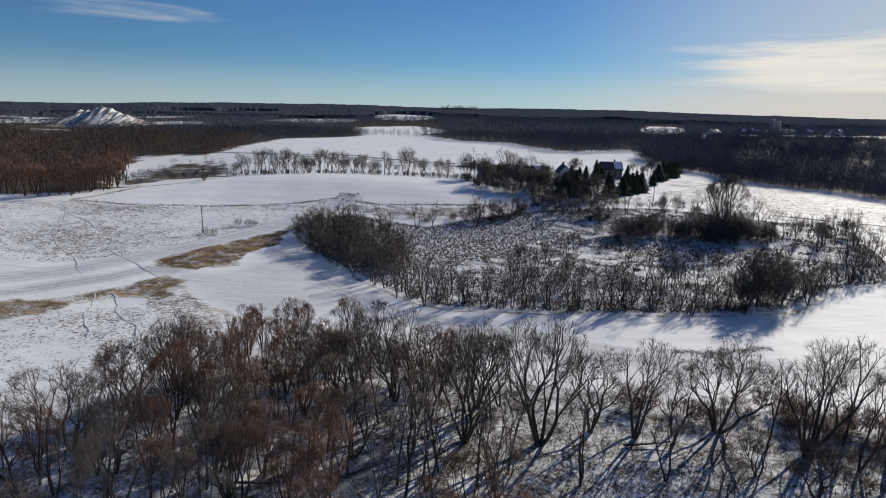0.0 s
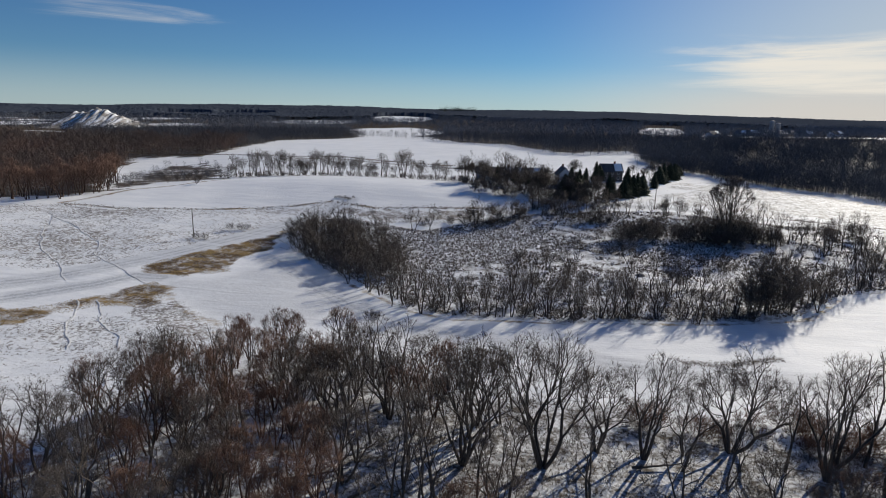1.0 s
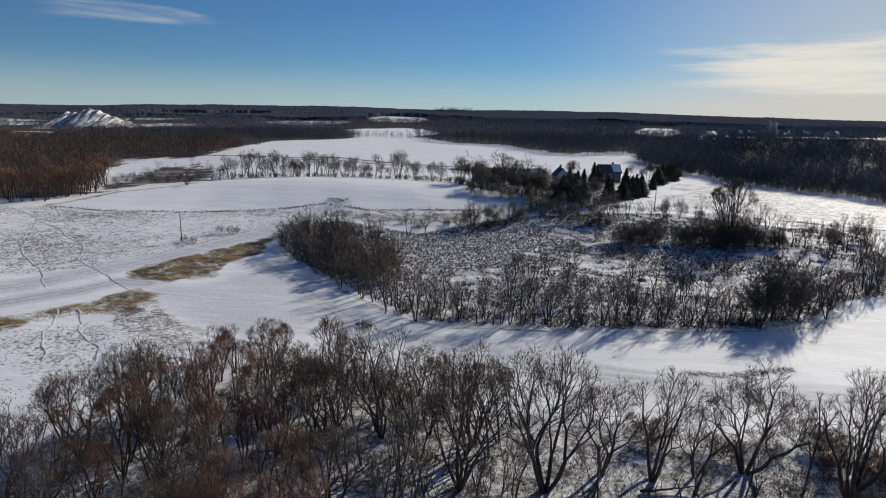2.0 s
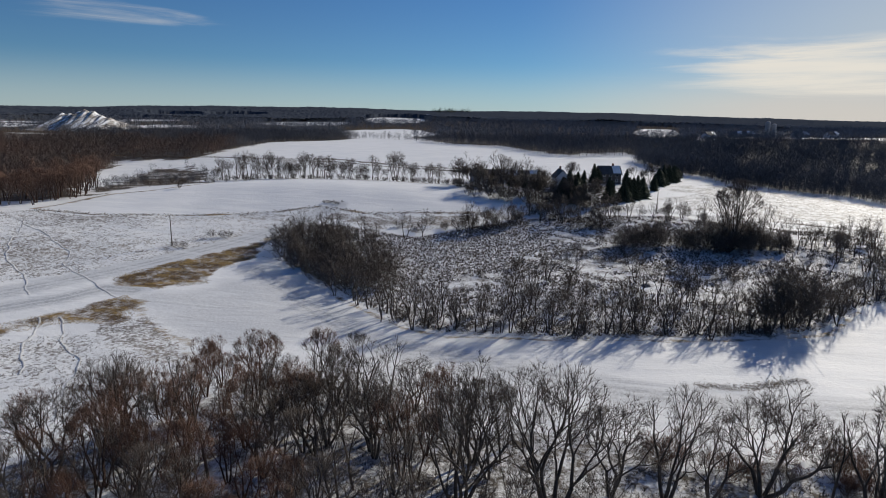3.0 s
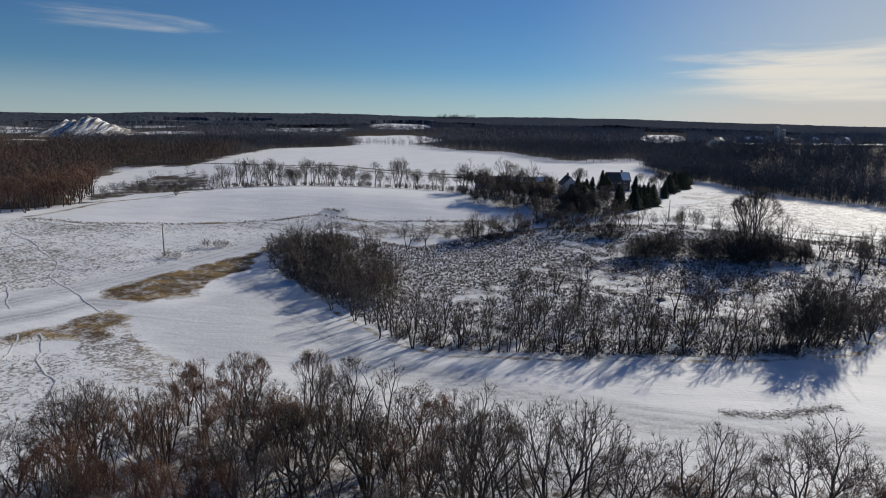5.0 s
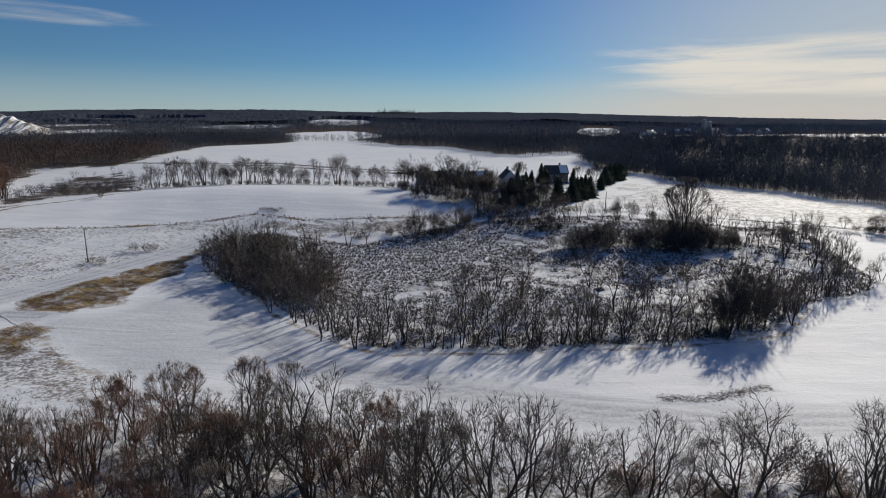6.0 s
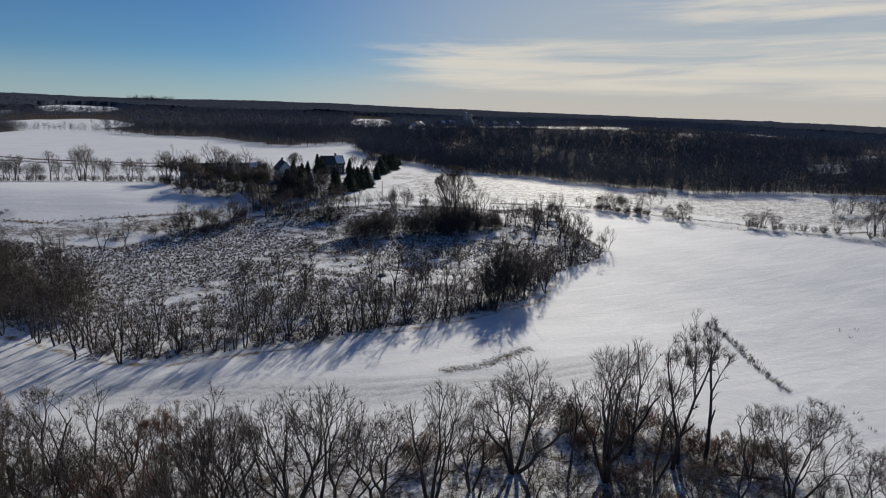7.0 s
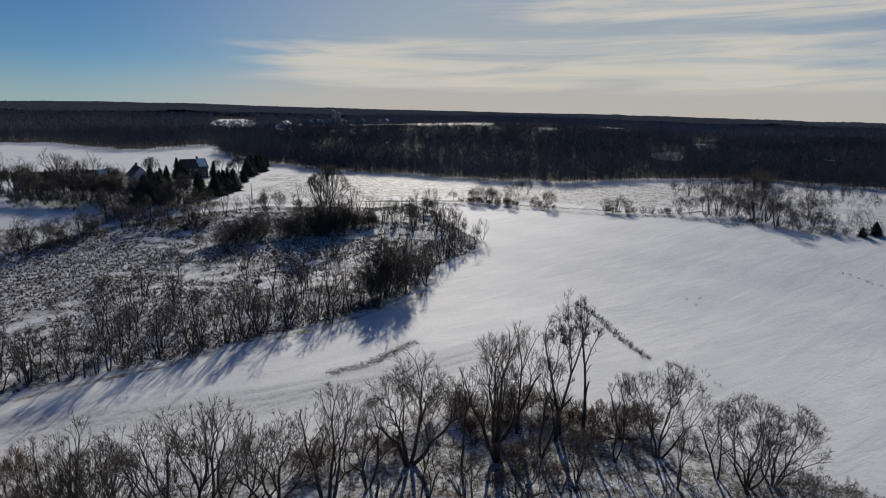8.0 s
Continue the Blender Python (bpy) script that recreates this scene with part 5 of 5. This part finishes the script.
def house(x, y, turn, length, width, eaves, ridge, siding, label, windows, chimney=True, snow=True):
    """A gabled house: its ridge runs along its x axis."""
    ob = tagged(new("house"), label, "house", "farm buildings")
    hl, hw = length / 2, width / 2
    bm = bmesh.new()
    v = [bm.verts.new(c) for c in ((-hl, -hw, -0.8), (hl, -hw, -0.8), (hl, hw, -0.8), (-hl, hw, -0.8), (-hl, -hw, eaves), (hl, -hw, eaves), (hl, hw, eaves), (-hl, hw, eaves),
                                   (-hl, 0, ridge - 0.1), (hl, 0, ridge - 0.1))]
    for f in ((0, 1, 5, 4), (2, 3, 7, 6), (1, 2, 6, 9, 5), (3, 0, 4, 8, 7), (3, 2, 1, 0), (4, 5, 9, 8), (6, 7, 8, 9)):
        bm.faces.new([v[i] for i in f])
    wall = bm_part("wall", bm, siding, ob)
    over, thick = 0.5, 0.22
    slope = (ridge - eaves) / hw

    def slab(inset, lift, deep, sides=(-1, 1), start=-1.0):
        bm = bmesh.new()
        for s in sides:
            yo, zo = s * (hw + over - inset), eaves - slope * (over - inset)
            ring = []
            for xx in ((hl + over) * start + inset, hl + over - inset):
                ring.append([bm.verts.new(c) for c in ((xx, yo, zo + lift), (xx, s * inset * 0.1, ridge + lift), (xx, s * inset * 0.1, ridge + lift + deep), (xx, yo, zo + lift + deep))])
            a, b = ring
            bm.faces.new(a), bm.faces.new(b)
            for i in range(4):
                bm.faces.new((a[i], a[(i + 1) % 4], b[(i + 1) % 4], b[i]))
        return bm

    bm_part("roof", slab(0, 0.02, thick), M_SHINGLE, ob)
    if snow:
        bm_part("roof_snow", slab(0.55, thick + 0.03, 0.12, (-1,), 0.15), M_SNOWCAP, ob, "thin snow lying on the roof")
    if chimney:
        bm = bmesh.new()
        box(bm, hl * 0.3, -0.45, ridge - 0.8, hl * 0.3 + 0.8, 0.35, ridge + 1.3)
        box(bm, hl * 0.3 - 0.08, -0.53, ridge + 1.3, hl * 0.3 + 0.88, 0.43, ridge + 1.45)
        bm_part("chimney", bm, M_BRICK, ob)
    for side, u, z, w, h in windows:
        rot = Matrix.Rotation({"s": 0, "e": math.pi / 2, "n": math.pi, "w": -math.pi / 2}[side], 4, "Z")
        d = hw if side in "sn" else hl
        bm = bmesh.new()
        for a in ((u - w / 2 - 0.12, z - 0.12, u - w / 2, z + h + 0.12), (u + w / 2, z - 0.12, u + w / 2 + 0.12, z + h + 0.12), (u - w / 2, z - 0.12, u + w / 2, z), (u - w / 2, z + h, u + w / 2, z + h + 0.12)):
            box(bm, a[0], -d - 0.07, a[1], a[2], -d + 0.02, a[3])
        bm.transform(rot)
        frame_ob = bm_part("window", bm, M_TRIM, ob)
        bm = bmesh.new()
        box(bm, u - w / 2, -d - 0.02, z, u + w / 2, -d + 0.02, z + h)
        bm.transform(rot)
        bm_part("pane", bm, M_GLASS, frame_ob)
    ob.matrix_basis = stand(None, x, y, turn)
    return ob


front = [("s", u, z, 1.1, 1.4) for u in (-3.4, 0, 3.4) for z in (1.0, 3.8)]
house(60.5, 338, 8, 11.5, 8.5, 5.2, 9.0, M_SIDING_DARK, "dark two-storey farmhouse with snow-dusted shingle roof", front + [("w", 0, 4.0, 1.0, 1.4), ("e", 0, 4.0, 1.0, 1.4)], True, True)
house(31, 299, 96, 10, 6.5, 5.6, 9.0, M_SIDING_PALE, "narrow pale blue gabled house among spruces", [("w", 0, 4.2, 1.0, 1.3), ("w", -1.6, 1.0, 1.0, 1.4), ("w", 1.6, 1.0, 1.0, 1.4)], True, False)
house(-1, 318, -4, 24, 9, 3.6, 6.4, M_SIDING_GREY, "long low grey barn half hidden by trees", [("s", u, 1.2, 1.2, 1.0) for u in (-8, -3, 2, 7)], False)
house(16, 330, 4, 13, 8, 3.0, 5.6, M_SIDING_GREY, "low grey farm shed with shingle roof", [("s", u, 1.0, 1.2, 1.0) for u in (-3, 3)], False)


def at_bearing(degrees, distance):
    return distance * math.sin(radians(degrees)), 10 + distance * math.cos(radians(degrees))


def silo(x, y, height, radius):
    """A concrete silo with hoops and a domed cap."""
    ob = tagged(new("silo"), "tall pale concrete silo with a domed cap", "silo", "farm silos")
    bm = bmesh.new()
    bmesh.ops.create_cone(bm, cap_ends=True, segments=20, radius1=radius, radius2=radius, depth=height + 1, matrix=Matrix.Translation((0, 0, (height - 1) / 2)))
    bm_part("barrel", bm, M_SIDING_GREY, ob)
    for i in range(1, 7):
        bm = bmesh.new()
        bmesh.ops.create_cone(bm, cap_ends=True, segments=20, radius1=radius + 0.08, radius2=radius + 0.08, depth=0.18, matrix=Matrix.Translation((0, 0, height * i / 7)))
        bm_part("hoop", bm, M_SHINGLE, ob)
    bm = bmesh.new()
    bmesh.ops.create_uvsphere(bm, u_segments=20, v_segments=10, radius=radius * 1.02, matrix=Matrix.Translation((0, 0, height)) @ Matrix.Diagonal((1, 1, 0.7, 1)))
    bm_part("dome", bm, M_SIDING_GREY, ob)
    ob.matrix_basis = stand(None, x, y)


for bearing, distance, height in ((23.0, 905, 19.0), (23.45, 912, 16.0)):
    silo(*at_bearing(bearing, distance), height, 3.2)
for bearing, distance, turn, length in ((21.3, 905, 10, 26), (20.6, 880, -20, 16), (18.6, 800, 30, 14), (25.4, 880, 0, 18), (27.6, 890, 15, 14), (-7.2, 1760, 0, 40)):
    house(*at_bearing(bearing, distance), turn, length, 11, 4.2, 8.0, M_SIDING_PALE if length == 14 else M_SIDING_GREY, "distant farm building with snow on its roof", [("s", u * length / 5, 1.2, 1.2, 1.4) for u in (-1.5, 0, 1.5)], False)


def spruce(seed, height, wide, label):
    """A conifer: trunk and whorls of drooping needled boughs."""
    r = random.Random(seed)
    ob = tagged(new("spruce_tree"), label, "tree", "spruces by the farm lane")
    part("trunk", joined("trunk", [tubes([(0, 0, -0.4, height * 0.022, 0, 0, height * 0.97, 0.02)], 6)], [M_BARK]), ob)
    segs, z = [], 0.05 * height
    while z < height * 0.98:
        reach = wide * (1 - z / height) ** 0.85 + 0.12
        n = 9
        for i in range(n):
            a = 6.283 * (i + r.random()) / n
            way = Vector((math.cos(a), math.sin(a), 0))
            size = reach * (0.55 + 0.7 * r.random())
            tip = way * size + Vector((0, 0, z - 0.16 * size + r.gauss(0, 0.06)))
            segs.append((0, 0, z, 0.10 + 0.13 * size, *tip, 0))
            for k in (0.3, 0.5, 0.7, 0.85):
                p = Vector((0, 0, z)).lerp(tip, k)
                for s in (-1, 1):
                    q = p + (way * 0.5 + Vector((-way.y, way.x, 0)) * s).normalized() * size * 0.36 * (1.1 - k) * (0.8 + 0.5 * r.random()) + Vector((0, 0, r.gauss(-0.08, 0.12)))
                    segs.append((*p, 0.12 + 0.05 * size * (1 - k), *q, 0))
        z += height * 0.030
    part("crown", joined("crown", [spikes(segs)], [M_NEEDLE]), ob)
    return ob


big_spruce = spruce(81, 11.0, 4.0, "dark green spruce tree in the snow by the lane")
broad_spruce = spruce(82, 8.0, 4.6, "broad dark green spruce tree in the snow by the lane")
spots = ((47.5, 263.5, 0, 1.05), (49.5, 268, 0, 0.9), (55.5, 270.5, 1, 1.15), (58, 274, 0, 0.95), (60.5, 278, 1, 1.25), (63.5, 281, 0, 1.0), (66, 284, 1, 1.2), (68.5, 288, 0, 0.9), (78, 310, 0, 0.8), (86.5, 333, 1, 1.25), (90, 338, 0, 1.05),
         (97, 354, 1, 1.3), (101, 360, 1, 1.2), (106, 372, 1, 1.0), (110, 380, 1, 0.8), (28.5, 261, 1, 1.35), (31, 263, 0, 1.25), (33.5, 262, 1, 1.5), (35.5, 266, 0, 1.15), (42, 300, 0, 0.9), (52, 331, 0, 1.0), (54, 333, 1, 1.1), (70, 338, 0, 0.75),
         (17, 292, 1, 0.9), (20, 286, 0, 0.85), (12, 300, 0, 0.8), (8, 296, 0, 0.85), (14, 289, 0, 0.7), (-2, 302, 0, 0.8), (23, 299, 0, 0.75), (218.3, 96, 1, 0.6), (213.7, 98, 1, 0.42))
place_all([big_spruce, broad_spruce], spots, rng)
yard_kinds = [ForkedTree(seed, h, stems, 0.28, 24, 0.09, 0.05, 6, 0.018, 0.026, 1.2, 0.36, 0.08, 0.30, 0.30, 2).thing("yard_tree", M_BARK, M_TWIG, "bare tree round the farm buildings", "tree", "bare yard trees", False)
              for seed, h, stems in ((83, 14.0, 2), (84, 10.0, 4), (85, 17.0, 2))]
spots = [(2, 300, 2, 1.0), (-8, 288, 0, 1.0), (-14, 282, 1, 1.0)] + along(((-16, 276), (-2, 284), (10, 284), (22, 280)), 4.6, rng, 3.2) + along(((-16, 290), (4, 297), (14, 300)), 5.2, rng, 3.2) + along(((20, 276), (30, 272)), 2.5, rng, 2.0)
spots += along(((-6, 268), (14, 264), (30, 258), (44, 256)), 2.4, rng, 2.4) + [(43, 262), (80, 340), (76, 350), (84, 345), (40, 330), (26, 322), (92, 352)]
spots = [s for s in spots if not (23 < s[0] < 32 and s[1] > 264)]
place_all(yard_kinds, [s if len(s) > 2 else (*s, rng.choice((0, 1)), 0.75 + 0.4 * rng.random()) for s in spots], rng)
yard_scrub = brush(86, "yard_shrub", 4.2, 7, M_TWIG_DARK, "dark leafless scrub round the farm yard", 0.6, 0.05, (5, 3, 3), 0.045, "yard scrub")
strew(yard_scrub, along(((-18, 272), (-4, 278), (8, 276), (20, 270), (34, 260), (44, 254)), 5.5, rng, 2.8) + along(((-16, 284), (0, 290), (12, 288)), 8.0, rng, 3.0) + along(((-22, 292), (-14, 280)), 3.0, rng, 1.5), 0.7, 1.15)


def utility_pole(x, y, height, label):
    ob = tagged(new("utility_pole"), label, "utility pole", "utility poles")
    n = 8
    part("pole", joined("pole", [tubes([(0, 0, -1.0 + (height + 1) * i / n, 0.17 - 0.008 * i, 0.01 * i, 0, -1.0 + (height + 1) * (i + 1) / n, 0.162 - 0.008 * i) for i in range(n)], 10)], [M_POLE]), ob)
    cap = bmesh.new()
    bmesh.ops.create_cone(cap, cap_ends=True, segments=10, radius1=0.13, radius2=0.04, depth=0.12, matrix=Matrix.Translation((0.07, 0, height + 0.05)))
    bm_part("cap", cap, M_POLE, ob)
    ob.matrix_basis = stand(None, x, y, 0)


utility_pole(-98.6, 179.5, 9.2, "weathered wooden utility pole in the weedy snow field")
utility_pole(63.4, 246, 8.4, "weathered wooden utility pole beside the farm lane")


def brush_pile(x, y):
    """Felled limbs heaped on the field."""
    r = random.Random(9)
    segs = [(r.gauss(0, 2.6), r.gauss(0, 1.0), 0.15 + 0.5 * r.random(), 0.10, r.gauss(0, 5.0), r.gauss(0, 1.6), 0.25 + 1.4 * r.random(), 0.02) for _ in range(90)]
    ob = tagged(new("brush_pile", joined("brush_pile", [tubes(segs, 4)], [M_BARK])), "heap of cut dark branches on the field", "brush pile")
    ob.matrix_basis = stand(None, x, y, 5, 1.0)


brush_pile(-24, 378)


def gravel_mound(x, y, length, width, height):
    """A steep heap with gullied flanks under thin snow."""
    n, m = 110, 50
    u, v = np.meshgrid(np.linspace(-1, 1, n), np.linspace(-1, 1, m))
    crest = np.clip(np.interp(u, (-1, -0.55, -0.2, -0.02, 0.08, 0.30, 0.42, 0.7, 1), (0, 0.76, 0.86, 1.0, 0.93, 0.95, 0.82, 0.55, 0)), 0, 1)
    gully = 0.05 * np.sin(u * 31 + 3 * v + 2 * np.sin(v * 4)) + 0.03 * np.sin(u * 67 + 4 * v + 1.0)
    h = np.clip(crest * (1 - np.abs(v)) * (1 + gully * (1 - np.abs(v))) + 0.05 * np.sin(u * 9 + 1), 0, 1.2)
    px, py = x + u * length / 2, y + v * width / 2
    pz = land(px, py) - 1.0 + h * (height + 1.0)
    i = (np.arange(m - 1)[:, None] * n + np.arange(n - 1)[None]).ravel()
    me = mesh_of("gravel_mound", np.stack([px, py, pz], axis=2).reshape(-1, 3), np.column_stack([i, i + 1, i + 1 + n, i + n]), [M_HEAP])
    tagged(new("gravel_mound", me), "steep snow-streaked gravel mound on the far plain", "gravel mound")


heap_paint = Paint("snow_streaked_gravel", 0.85)
heap_paint.colour(heap_paint.mix(heap_paint.step(heap_paint.noise(0.12, 5, 0.65, (2.2, 0.5, 0.5, 0)), 0.40, 0.56), (0.84, 0.845, 0.85, 1), (0.26, 0.23, 0.20, 1)))
M_HEAP = heap_paint.mat
gravel_mound(-541, 755, 108, 112, 41.5 - float(land(-542, 742)))
